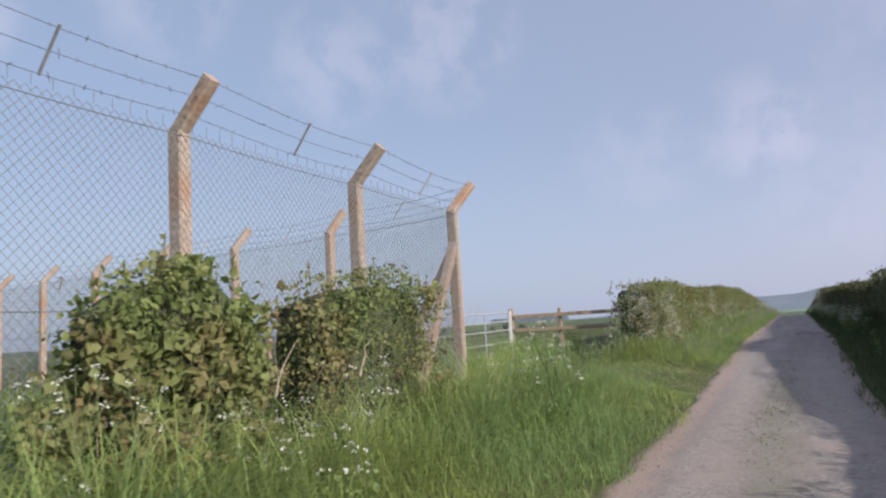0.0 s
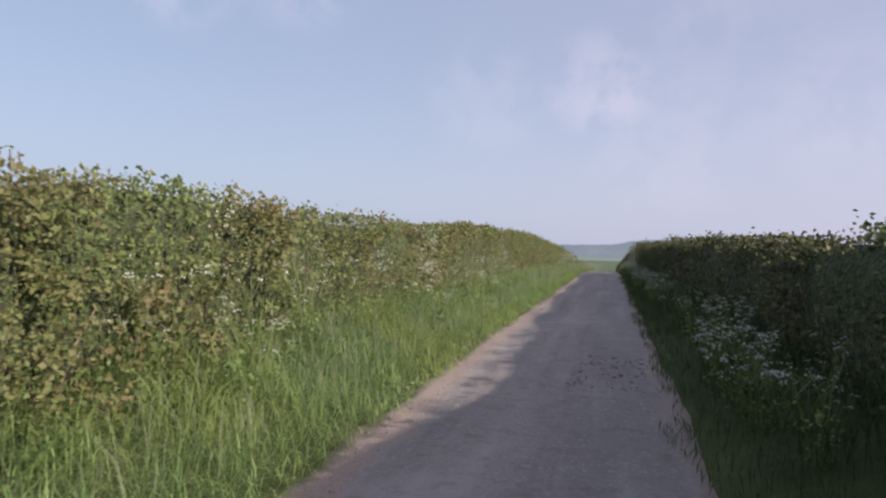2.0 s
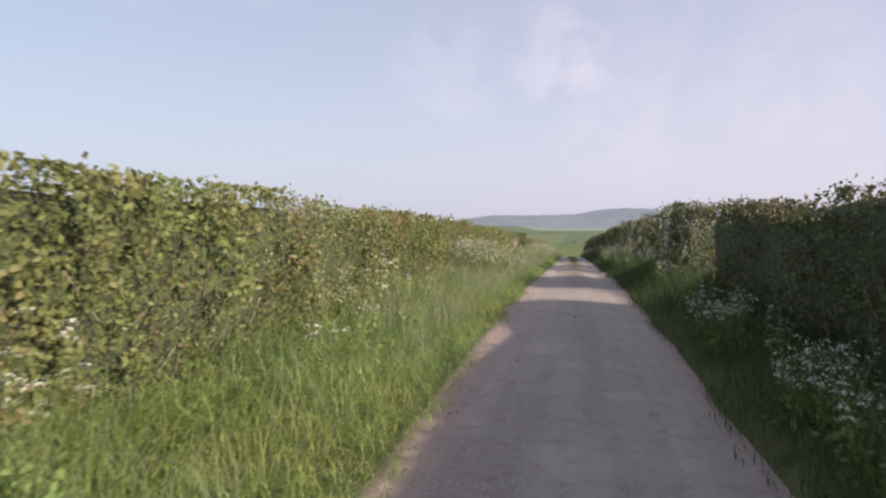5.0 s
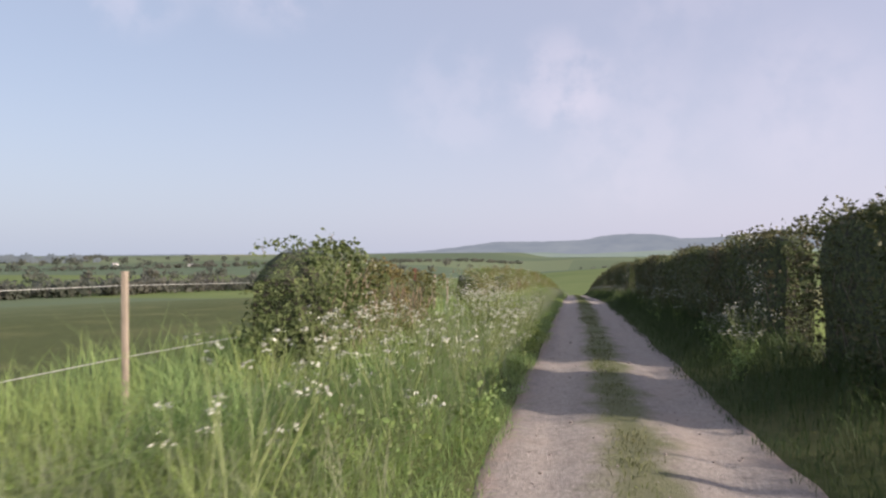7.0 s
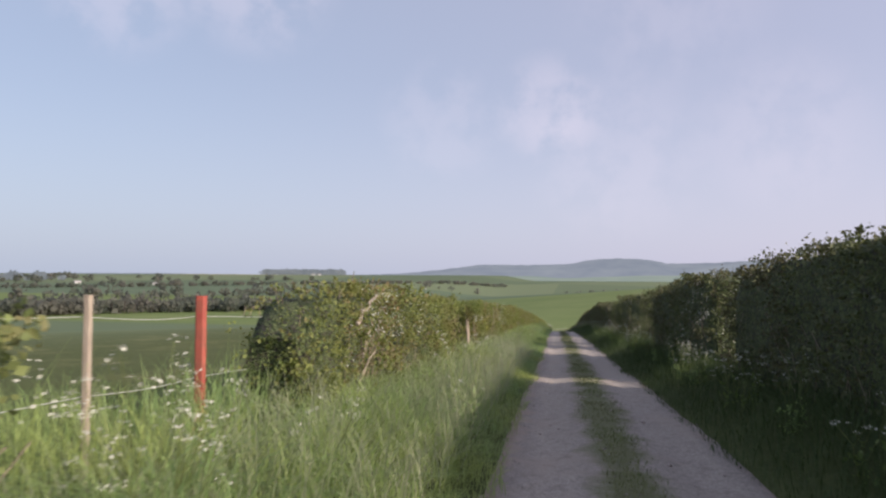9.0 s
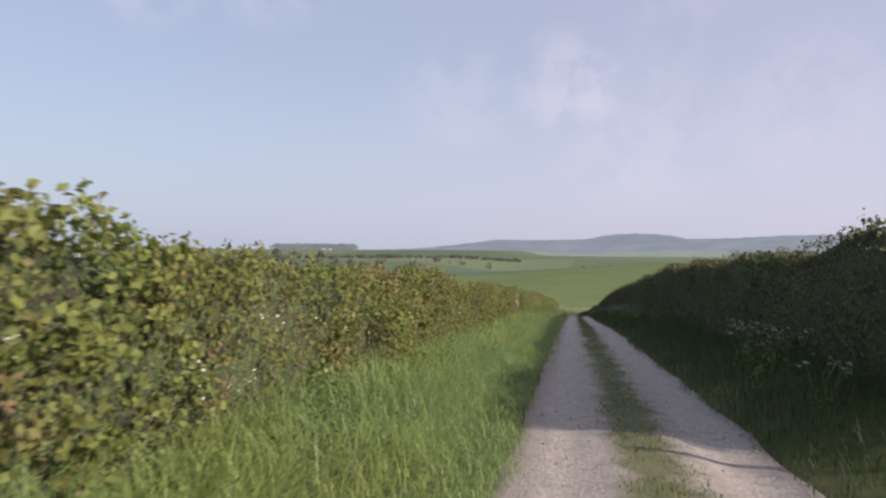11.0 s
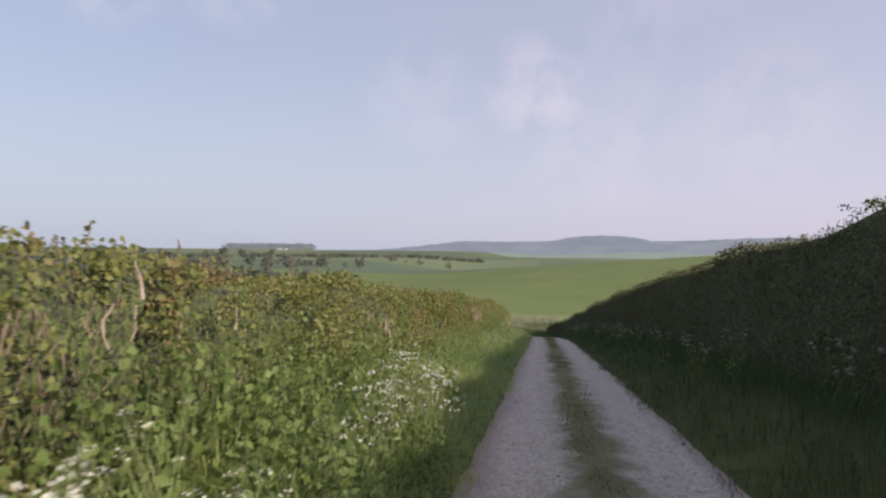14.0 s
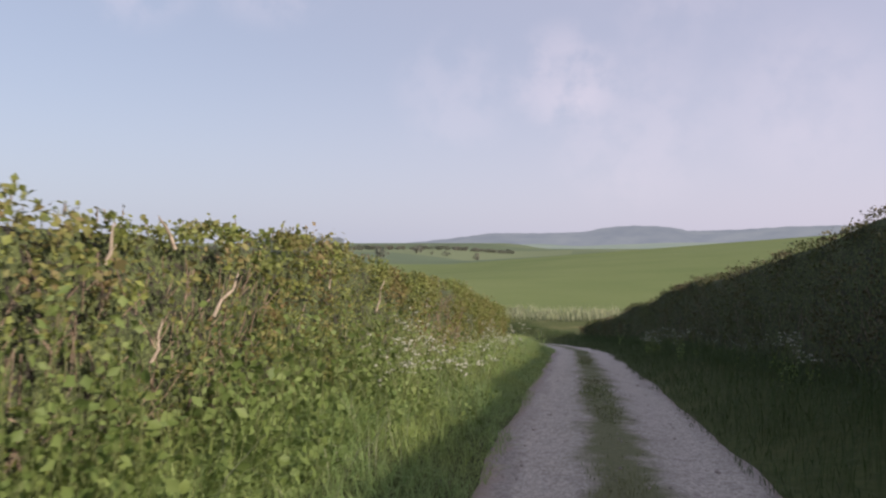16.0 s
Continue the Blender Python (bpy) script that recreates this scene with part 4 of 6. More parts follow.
        p = p + np.concatenate(bo) * ((cloudy(p, 1.3) - 0.5) * 0.42)[:, None]
        v, f = leaves(p, np.concatenate(bo), np.full((len(p), 1), 0.020), r)
        part_of("blossom", mesh_from("blossom", local(v, at), f, M_PETAL), e, "creamy white hawthorn blossom", "stuff")
    return e


def flecks(y0, y1, n, seed, number=3):
    r = np.random.RandomState(seed)
    return tuple((r.uniform(y0, y1), 0.25, number, 0.35, 0.95) for k in range(n))


CLIPPED = "long clipped hawthorn hedge, sunlit, with creamy blossom"
hedge("flowering hawthorn ending the hedge, beside a rail fence", 24.45, 27.6, -1, 2.35, 1.05, ((24.45, 1.62), (25.2, 1.76), (27.6, 1.74)), 3, 680, shaggy=0.8,
      blossom=((25.05, 0.42, 420, 0.05, 0.9), (25.8, 0.25, 60, 0.2, 0.85)), sticks=1)
clipped = hedge(CLIPPED, 27.4, 80.2, -1, 2.5, 0.95, ((27, 1.72), (30, 1.69), (33, 1.48), (34.4, 1.54), (37, 1.6), (41, 1.76), (48, 1.78), (54, 1.75), (60, 1.52), (68, 1.46), (80, 1.42)), 4, 600,
      blossom=((34.9, 0.35, 44, 0.4, 1.0), (29.3, 0.15, 10, 0.8, 1.0), (35.8, 0.3, 26, 0.3, 0.95), (37.6, 0.4, 12, 0.2, 0.6), (33.6, 0.3, 8, 0.5, 0.95), (43, 2, 12, 0.3, 0.9), *flecks(48, 80, 16, 1)), sticks=3,
      holes=((39.6, 0.72, 0.3), (39.7, 0.5, 0.25), (31.2, 0.4, 0.22)), dead=((70.5, 72.0, 0.15), (77, 79.5, 0.3)))
thorn = hedge("low flowering thorn bush with bare branches", 82.9, 86.2, -1, 2.75, 0.8, ((82.9, 1.2), (84, 1.38), (85.5, 1.5), (86.2, 1.35)), 5, 480, shaggy=0.5,
      blossom=((83.2, 0.4, 28, 0.6, 1.0), (84.3, 0.7, 16, 0.7, 1.0)), sticks=7, bare=0.12, dead=((84, 86, 0.3),))
bramble = hedge("low bramble and thorn stumps in a hedge gap", 113.9, 115.6, -1, 2.85, 0.7, ((113.9, 0.7), (114.5, 1.15), (115.2, 1.0), (115.6, 0.7)), 49, 420, shaggy=0.5, sticks=3, bare=0.12, dead=((114, 115.4, 0.3),))
hedge("dense leafy elder bush at a gap in the hedge", 91.75, 93.6, -1, 2.75, 0.85, ((91.75, 1.42), (92.4, 1.68), (93.6, 1.5)), 6, 620, mat=M_LUSH, size=0.05, shaggy=0.4, sticks=9, bare=0.12, dead=((91.8, 93.6, 0.15),),
      blossom=((92.8, 0.8, 8, 0.85, 1.0),))
hedge("thin russet hedge with half its leaves out", 93.4, 97.5, -1, 2.75, 0.8, ((93.4, 1.5), (95, 1.48), (97.5, 1.38)), 7, 460, mat=M_RUSSET, shaggy=0.3, sticks=4, bare=0.1, dead=((94.2, 96.5, 0.3),))
blossoming = hedge("hawthorn hedge with a blossoming end", 103.4, 105.8, -1, 2.75, 0.85, ((103.4, 1.42), (105, 1.47), (106.3, 1.38)), 8, 580, shaggy=0.5,
      blossom=((103.8, 0.5, 70, 0.5, 1.0), (105.4, 0.4, 30, 0.6, 1.0)), sticks=2)
hedge("shaggy hawthorn hedge, dark below and flowering", 109.0, 113.8, -1, 2.75, 0.85, ((109, 1.4), (111.5, 1.5), (113.2, 1.6), (113.8, 1.25)), 9, 560, shaggy=0.8,
      blossom=((109.4, 0.4, 80, 0.55, 1.0), (111.8, 1.0, 30, 0.4, 0.9)), sticks=5, bare=0.08, dead=((111.5, 113.8, 0.4),))
hedge("ragged low hedge with white sprays", 115.4, 121.9, -1, 2.75, 0.85, ((115.4, 1.1), (116.2, 1.38), (117.6, 1.42), (119, 1.46), (122.1, 1.4)), 10, 540, shaggy=0.7,
      blossom=((117.8, 0.7, 40, 0.6, 1.0), (120.3, 0.9, 26, 0.5, 1.0)), sticks=6, bare=0.08)
UNCLIPPED = "long unclipped hedge of hawthorn and bramble on the bank"
hedge_a = hedge(UNCLIPPED, 125.6, 135.3, -1, 2.75, 0.95, ((125.6, 1.2), (126.6, 1.5), (131, 1.6), (133.9, 1.56), (135.3, 1.4)), 16, 580, mat=M_BRAMBLE, size=0.042, shaggy=0.6,
                blossom=((127.2, 0.6, 26, 0.6, 1.0), (129, 1.3, 26, 0.6, 1.0)), dead=((127, 128.5, 0.3), (134.2, 135.2, 0.35)), holes=((127.4, 0.4, 0.35),))
hedge_b = hedge(UNCLIPPED, 137.3, 256.5, -1, 2.75, 0.95,
                ((137.3, 1.25), (138.5, 1.62), (145, 1.62), (160, 1.55), (182, 1.54), (190, 1.54), (196, 1.6), (199.5, 1.61), (201.4, 1.71), (206, 1.71), (214, 1.61), (220, 1.66), (222, 1.76), (225, 1.74), (229, 1.67), (232, 1.74), (236, 1.86), (240, 1.88), (256, 1.6)),
                11, 580, mat=M_BRAMBLE, size=0.042, shaggy=0.5,
                blossom=((145.4, 0.5, 40, 0.5, 1.0), (184.6, 0.8, 20, 0.65, 1.0), (187.4, 1.0, 18, 0.65, 1.0), (190.5, 1.2, 12, 0.6, 0.95), (200.3, 0.3, 12, 0.7, 0.9), *flecks(140, 200, 20, 2)), sticks=2,
                dead=((142.9, 144.8, 0.45), (180.6, 182.0, 0.8), (198.3, 200.1, 0.72), (206.8, 208.3, 0.4), (213, 215.5, 0.2), (217.3, 218.1, 0.5), (228.2, 229.0, 0.85), (233.2, 236, 0.35), (242, 246, 0.3)),
                holes=((138.5, 0.4, 0.35), (192.7, 0.55, 0.3), (183, 0.4, 0.25), (199.3, 0.3, 0.4), (208.3, 0.6, 0.28), (209.6, 0.4, 0.25), (227.8, 0.35, 0.25)))
hedge("golden-leaved bush growing in the hedge", 193.6, 194.5, -1, 2.68, 0.5, ((193.6, 1.5), (194.1, 1.6), (194.5, 1.42)), 12, 760, mat=M_YELLOW, size=0.042, bare=0.36, name="golden_bush", category="bush")
hedge("yellow shoots in the hedge", 141.15, 141.6, -1, 2.68, 0.35, 1.3, 13, 130, mat=M_YELLOW, size=0.04, bare=0.3, name="golden_bush", category="bush")
hedge("thick hawthorn bush before the chain-link fence", 11.5, 12.9, -1, 2.78, 0.7, ((11.5, 1.7), (11.9, 1.86), (12.9, 1.7)), 14, 800, size=0.055, shaggy=0.6, name="hawthorn_bush", category="bush", sticks=1, bare=0.12)
hedge("clipped hawthorn bush before the chain-link fence", 13.15, 15.1, -1, 2.72, 0.6, ((13.15, 1.62), (14.0, 1.72), (15.1, 1.74)), 15, 820, shaggy=0.3, bare=0.1, name="hawthorn_bush", category="bush", sticks=1,
      blossom=((14.0, 0.4, 10, 0.1, 0.5),))

DARK = "tall clipped hedge in shade, its road side dark"


def right_room(y):
    """From the lane's middle to the face of the right-hand hedge."""
    room = np.interp(y, (12, 22, 60, 70, 150, 163, 185, 283), (2.2, 1.95, 1.95, 2.1, 2.2, 2.4, 3.25, 3.3))
    return room - 0.0105 * np.maximum(np.asarray(y, float) - 256.0, 0) ** 2  # it follows the bend at the foot of the hill


R_LIST = [
    (-6.0, 64.3, ((-6, 0.9), (16.5, 0.9), (19, 1.08), (21, 1.22), (23, 1.28), (25.5, 1.55), (28, 1.52), (30, 1.35), (34, 1.4), (41, 1.5), (48, 1.52), (58, 1.55), (64, 1.65)), ()),
    (67.1, 72.1, 1.78, ((67.4, 0.4, 240, 0.1, 1.0),)),
    (77.6, 79.9, ((77.6, 2.0), (79.9, 1.9)), ((77.8, 0.4, 260, 0.15, 1.0),)),
    (80.7, 83.6, 1.88, ((80.9, 0.4, 60, 0.1, 1.0),)),
    (84.1, 86.0, ((84.1, 1.88), (86.0, 2.05)), ((84.3, 0.4, 60, 0.1, 1.0),)),
    (91.4, 94.6, 2.0, ()),
    (95.6, 118.9, ((95.6, 1.96), (108, 1.9), (113, 1.94), (118.9, 2.0)), ((95.8, 0.4, 36, 0.1, 1.0),)),
    (122.8, 131.9, ((122.8, 2.08), (131.9, 2.08)), ((123.0, 0.4, 40, 0.1, 1.0),)),
    (133.1, 142.1, 2.14, ((133.3, 0.4, 60, 0.1, 1.0),)),
    (145.8, 148.6, 2.12, ((145.9, 0.4, 30, 0.1, 1.0),)),
    (149.4, 152.6, 2.16, ()),
    (154.4, 156.5, 1.92, ()),
    (159.6, 273.5, ((159.6, 1.95), (175, 2.2), (187, 2.3), (210, 2.32), (228, 2.24), (236, 2.2), (260, 2.16), (266, 1.95), (273.5, 1.05)), ((159.9, 0.4, 40, 0.2, 1.0),)),
]
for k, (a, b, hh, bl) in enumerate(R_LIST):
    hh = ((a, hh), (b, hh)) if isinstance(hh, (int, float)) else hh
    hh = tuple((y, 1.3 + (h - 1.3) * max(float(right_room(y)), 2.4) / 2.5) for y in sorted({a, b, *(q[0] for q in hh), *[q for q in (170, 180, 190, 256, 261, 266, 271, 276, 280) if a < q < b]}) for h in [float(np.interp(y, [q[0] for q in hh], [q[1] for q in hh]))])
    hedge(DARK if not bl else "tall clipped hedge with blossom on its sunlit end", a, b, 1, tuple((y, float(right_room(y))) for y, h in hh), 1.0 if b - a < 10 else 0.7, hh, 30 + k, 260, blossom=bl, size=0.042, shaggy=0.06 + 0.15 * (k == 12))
hedge("young hawthorn bush standing in a hedge gap", 75.3, 76.6, 1, 2.7, 0.6, ((75.3, 1.0), (76.0, 1.32), (76.6, 1.1)), 48, 560, mat=M_HEDGE, name="hawthorn_bush", category="bush", shaggy=0.6, bare=0.1)

# ---- verges ----
def verge(name, label, y0, y1, lo, hi, per_m2, height, width, mat, seed, keep=None, lean=0.35):
    """A stretch of grass between two offsets from the road's middle; height(o, y) in metres."""
    r = np.random.RandomState(seed)
    n = int((y1 - y0) * abs(hi - lo) * per_m2)
    y, o = r.uniform(y0, y1, n), r.uniform(lo, hi, n)
    clump = cloudy(np.stack([o, y, 0 * y + seed], -1), 2.2)
    ok = clump + 0.5 * r.rand(n) > 0.42
    if keep is not None:
        ok &= keep(o, y, r)
    y, o, clump = y[ok], o[ok], clump[ok]
    x = road_x(y) + o
    z = np.maximum(ground_z(x, y), np.where(np.abs(o) < 1.15, road_surface(y, np.clip(o, -1.15, 1.15)), -99))
    p = np.stack([x, y, z - 0.015], -1)
    hgt = height(o, y) * (0.55 + 0.9 * clump)
    v, f = blades(p, hgt, width, r, lean)
    tagged(part_of(name, mesh_from(name, v, f, mat)), label=label, category="grass", kind="stuff")


def left_height(o, y):
    near = np.clip((-o - 1.0) / 1.1, 0, 1)
    gate = step(18.9, 20.0, y) * (1 - step(22.7, 23.8, y))
    rank = step(82, 87, y) * (1 - step(124, 128, y))
    return (0.11 + (0.36 + 0.16 * rank) * near) * (1 - 0.8 * gate) * np.where(y < 17.6, 1.15 + 0.5 * near, 1.0)


def right_height(o, y):
    return 0.10 + 0.30 * np.clip((o - 0.95) / 0.8, 0, 1)


def gate_height(o, y):
    """Tall by the fence corner and the hedge, trodden before the gates."""
    tall = np.maximum((1 - step(18.9, 20.0, y)) * (o > -5.5), step(22.7, 23.7, y) * (o > -6.0))
    return 0.06 + 0.56 * tall + 0.12 * (o < -6.2)


def ragged(o, y, r):
    return np.abs(o) > np.where(o < 0, 0.93, 0.87) + 0.2 * (cloudy(np.stack([0 * y, y, np.sign(o) * 3], -1), 1.1) - 0.3) + 0.1 * (cloudy(np.stack([0 * y, y, np.sign(o) * 3 + 9], -1), 4.3) - 0.5) + 0.07 * r.rand(len(y))


def trodden(o, y, r):
    bare = (np.abs(y - 21.2) < 2.1) & (o > -6.0)
    return (cloudy(np.stack([o, y, 0 * y], -1), 0.8) > np.where(bare, 0.31, 0.2)) & (r.rand(len(y)) < np.where(bare, 0.9, 1.0))


def middle(o, y, r):
    spread = cloudy(np.stack([0 * y, y, 0 * y], -1), 0.35)
    wide = 0.15 + 0.19 * cloudy(np.stack([0 * y, y, 0 * y + 7], -1), 0.6) - 0.04 * step(150, 215, y)
    off = o + 0.12 * (cloudy(np.stack([0 * y + 5, y, 0 * y], -1), 0.8) - 0.5)
    some = spread + 0.45 * step(82, 94, y) + 0.13 * ((y > 71) & (y < 84)) - 0.36 * step(204, 228, y) + 0.1 * (y < 30)
    patch = cloudy(np.stack([o, y, 0 * y + 4], -1), 3.1) + 0.4 * (cloudy(np.stack([o, y, 0 * y + 9], -1), 9.7) - 0.5)
    dense = np.clip((some - 0.34) / 0.2, 0, 1) * np.clip(1.6 - 1.3 * np.abs(off) / wide, 0, 1) * np.clip(0.05 + 1.15 * patch, 0, 1)
    return r.rand(len(y)) < dense


SUNNY = "lush sunlit verge grass on the bank"
SHADY = "grass of the shaded verge under the hedge"
for a, b, s in ((6.5, 70.0, 51), (70.0, 140.0, 151), (140.0, 262.0, 52)):
    verge("verge_grass", SUNNY, a, b, -2.9, -0.9, 630, left_height, 0.0075, M_GRASS, s, ragged, 1.35)
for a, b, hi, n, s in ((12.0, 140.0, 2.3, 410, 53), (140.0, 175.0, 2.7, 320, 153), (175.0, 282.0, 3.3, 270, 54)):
    verge("verge_grass", SHADY, a, b, 0.84, hi, n, right_height, 0.0078, M_GRASS_SHADE, s, ragged, 0.85)
verge("rough_grass", "rough grass below the chain-link fence", 6.5, 19.2, -5.4, -2.8, 900, lambda o, y: 0.42 + 0 * y, 0.008, M_GRASS, 55, lean=0.6)
verge("rough_grass", "rank grass and weeds behind the chain-link fence", 8.0, 18.4, -10.0, -5.4, 260, lambda o, y: 0.55 + 0 * y, 0.01, M_GRASS, 155, lean=0.6)
verge("rough_grass", "tall rank grass beside the gate post", 17.9, 20.1, -5.9, -4.2, 760, lambda o, y: 0.4 + 0.62 * np.exp(-((y - 18.9) / 0.75) ** 2) + 0 * o, 0.0085, M_GRASS, 156, lean=0.75)
verge("field_grass", "grass of the field seen through gaps in the hedge", 78.0, 126.0, -5.6, -2.8, 220, lambda o, y: 0.4 + 0.28 * step(-4.4, -3.6, o), 0.007, M_GRASS, 56, lean=0.6)
verge("field_grass", "trodden grass before and behind the field gate", 17.6, 25.6, -12.0, -2.8, 520, gate_height, 0.008, M_GRASS, 57, trodden, 0.7)
verge("field_grass", "pale grass in gaps of the hedge", 64.0, 162.0, 2.6, 6.0, 100, lambda o, y: 0.34 + 0 * y, 0.010, M_GRASS, 58, lean=0.6)
verge("seeding_grass", "tall pale grass gone to seed on the verge", 24.0, 62.0, -2.4, -1.35, 150, lambda o, y: 0.5 + 0 * y, 0.005, M_STRAW, 159, lean=0.9)
verge("seeding_grass", "tall pale grass gone to seed on the verge", 60.0, 142.0, -2.8, -1.3, 230, lambda o, y: 0.6 + 0 * y, 0.0055, M_STRAW, 59, lean=0.9)
verge("seeding_grass", "tall pale grass gone to seed on the verge", 142.0, 258.0, -2.7, -1.5, 30, lambda o, y: 0.5 + 0 * y, 0.0055, M_STRAW, 60, lean=0.9)
verge("track_grass", "worn grass strip down the middle of the lane", 8.0, 27.0, -0.3, 0.2, 650, lambda o, y: 0.04 + 0 * y, 0.007, M_STRIP, 161, middle, 0.9)
verge("track_grass", "worn grass strip down the middle of the track", 69.0, 258.0, -0.36, 0.36, 1100, lambda o, y: 0.028 + 0.027 * step(80, 92, y), 0.0065, M_STRIP, 61, middle, 0.9)
verge("meadow_edge", "pale grassy bank along the foot of the pasture", 283.5, 288.0, -26.0, 16.0, 26, lambda o, y: 0.7 + 0 * y, 0.06, M_STRAW, 62)


# ---- loose stones of the track ----
def pebbles(name, label, n, y0, y1, lo, hi, size, seed, mat):
    r = np.random.RandomState(seed)
    y = r.uniform(y0, y1, n)
    o = r.uniform(lo, hi, n)
    x = road_x(y) + o
    z = np.where(np.abs(o) < 1.1, road_surface(y, np.clip(o, -1.1, 1.1)), ground_z(x, y))
    s = size * r.gamma(2.2, 0.4, n)
    base = np.array([(1, 0, 0), (0, 1, 0), (-1, 0, 0), (0, -1, 0), (0, 0, 0.7), (0, 0, -0.5)], float)
    jit = 1 + r.uniform(-0.35, 0.35, (n, 6, 3))
    v = (base[None] * jit) * s[:, None, None] + np.stack([x, y, z + s * 0.15], -1)[:, None]
    f = np.array([(0, 1, 4), (1, 2, 4), (2, 3, 4), (3, 0, 4), (1, 0, 5), (2, 1, 5), (3, 2, 5), (0, 3, 5)])
    faces = (np.arange(n)[:, None, None] * 6 + f[None]).reshape(-1, 3)
    tagged(part_of(name, mesh_from(name, v.reshape(-1, 3), faces, mat)), label=label, category="gravel", kind="stuff")


pebbles("gravel", "loose flints and gravel on the track", 11000, 62, 250, -1.1, 1.1, 0.0075, 71, M_STONE)
pebbles("gravel", "grit along the crumbled road edge", 3600, 10, 75, -1.22, -0.78, 0.0065, 72, M_STONE)
pebbles("gravel", "scattered grit on the tarmac", 900, 10, 66, -0.8, 1.0, 0.0045, 73, M_STONE)
pebbles("broken_tarmac", "broken tarmac and rubble in a shallow pothole", 240, 30.4, 32.2, 0.15, 0.85, 0.011, 74, M_STONE)
pebbles("stones", "pale stones on the trodden gateway", 420, 18.5, 24, -5.2, -1.6, 0.011, 75, M_STONE)


# ---- cow parsley ----
def cow_parsley(seed, label):
    r = np.random.RandomState(seed)
    e = thing("cow_parsley", label, "wildflower", "cow parsley along the verges")
    bm = bmesh.new()
    heads, lp, lo_ = [], [], []
    for k in range(7):
        az, lean = r.uniform(0, math.tau), r.uniform(0.08, 0.34)
        h = r.uniform(0.55, 1.0)
        a = Vector((r.normal(0, 0.03), r.normal(0, 0.03), -0.03))
        fork = a + Vector((math.cos(az) * lean * 0.5, math.sin(az) * lean * 0.5, h * 0.6))
        rod(bm, a, fork, 0.0035, 0.0025, 3)
        for j in range(3):
            t = az + r.uniform(-1.2, 1.2)
            tip = fork + Vector((math.cos(t) * 0.12, math.sin(t) * 0.12, h * r.uniform(0.22, 0.42)))
            rod(bm, fork, tip, 0.0025, 0.0015, 3)
            heads.append(tip)
        for j in range(16):
            u = r.uniform(0.05, 0.8)
            lp.append(np.array(a.lerp(fork, u)) + r.normal(0, 0.05, 3))
            lo_.append(r.normal(size=3))
    tagged(part("stalk_growth", bm, M_STEM, e), kind="stuff")
    v, f = leaves(np.array(lp), np.array(lo_), np.full((len(lp), 1), 0.05), r)
    part_of("leaves", mesh_from("leaves", v, f, M_GRASS), e, kind="stuff")
    pp, oo = [], []
    for tip in heads:
        rad = r.uniform(0.02, 0.045)
        for j in range(10):
            t, q = r.uniform(0, math.tau), math.sqrt(r.rand())
            pp.append((tip.x + math.cos(t) * rad * q, tip.y + math.sin(t) * rad * q, tip.z + 0.016 * (1 - q * q) + r.normal(0, 0.005)))
            oo.append((math.cos(t) * q * 0.6, math.sin(t) * q * 0.6, 1.0))
    v, f = leaves(np.array(pp), np.array(oo), np.full((len(pp), 1), 0.013), r)
    part_of("umbels", mesh_from("umbels", v, f, M_PETAL), e, "flat heads of tiny white flowers", "stuff")
    return e


kinds = [cow_parsley(200 + k, "cow parsley in white flower, growing in the verge grass") for k in range(5)]
rp = np.random.RandomState(91)
spots = []


def sow(n, y0, y1, o0, o1):
    for k in range(n):
        spots.append((rp.uniform(y0, y1), rp.uniform(o0, o1)))


sow(9, 9.5, 18.0, -2.7, -1.7)
sow(1, 17.2, 18.6, -3.6, -2.6)
sow(7, 25.5, 32, -2.4, -1.6)
sow(9, 31, 46, -2.4, -1.7)
sow(8, 46, 60, -2.4, -1.6)
sow(9, 66, 73, -2.1, -1.2)
sow(10, 70, 84, -2.5, -1.6)
sow(7, 85, 91, -1.9, -1.2)
sow(15, 91, 99, -2.4, -1.2)
sow(10, 97, 108, -2.8, -1.5)
sow(3, 108, 122, -2.5, -1.4)
sow(4, 121.5, 124, -2.6, -1.8)
sow(5, 124, 150, -2.4, -1.4)
sow(7, 205.5, 211, -1.75, -1.2)
sow(7, 217, 226, -1.8, -1.2)
sow(14, 236.5, 248, -2.3, -1.4)
sow(12, 24, 45, 1.8, 2.5)
sow(14, 45, 64, 1.7, 2.5)
sow(3, 66, 76, 2.0, 2.5)
sow(15, 76, 85, 1.8, 2.4)
sow(12, 84, 97, 1.7, 2.5)
sow(5, 97, 120, 1.9, 2.4)
sow(8, 120, 145, 1.9, 2.5)
sow(8, 145, 165, 1.8, 2.5)
sow(12, 180, 215, 1.7, 2.4)
sow(8, 215, 250, 1.6, 2.4)
sow(5, 250, 280, 1.2, 2.3)
for k, (y, o) in enumerate(spots):
    if o > 0:
        o = 1.25 + (o - 1.2) * (float(right_room(y)) - 1.45) / 1.3
    x = float(road_x(y)) + o
    m = pose(x, y, float(ground_z(x, y)), rp.normal(0, 4), rp.normal(0, 4), rp.uniform(0, 360))
    if k < len(kinds):
        kinds[k].matrix_basis = m
    else:
        c = copy_thing(kinds[k % 5], m)
        s = rp.uniform(0.75, 1.15) * (1.0 if o < 0 else 0.65 if y < 64 else 0.85)
        c.scale = (s, s, s)


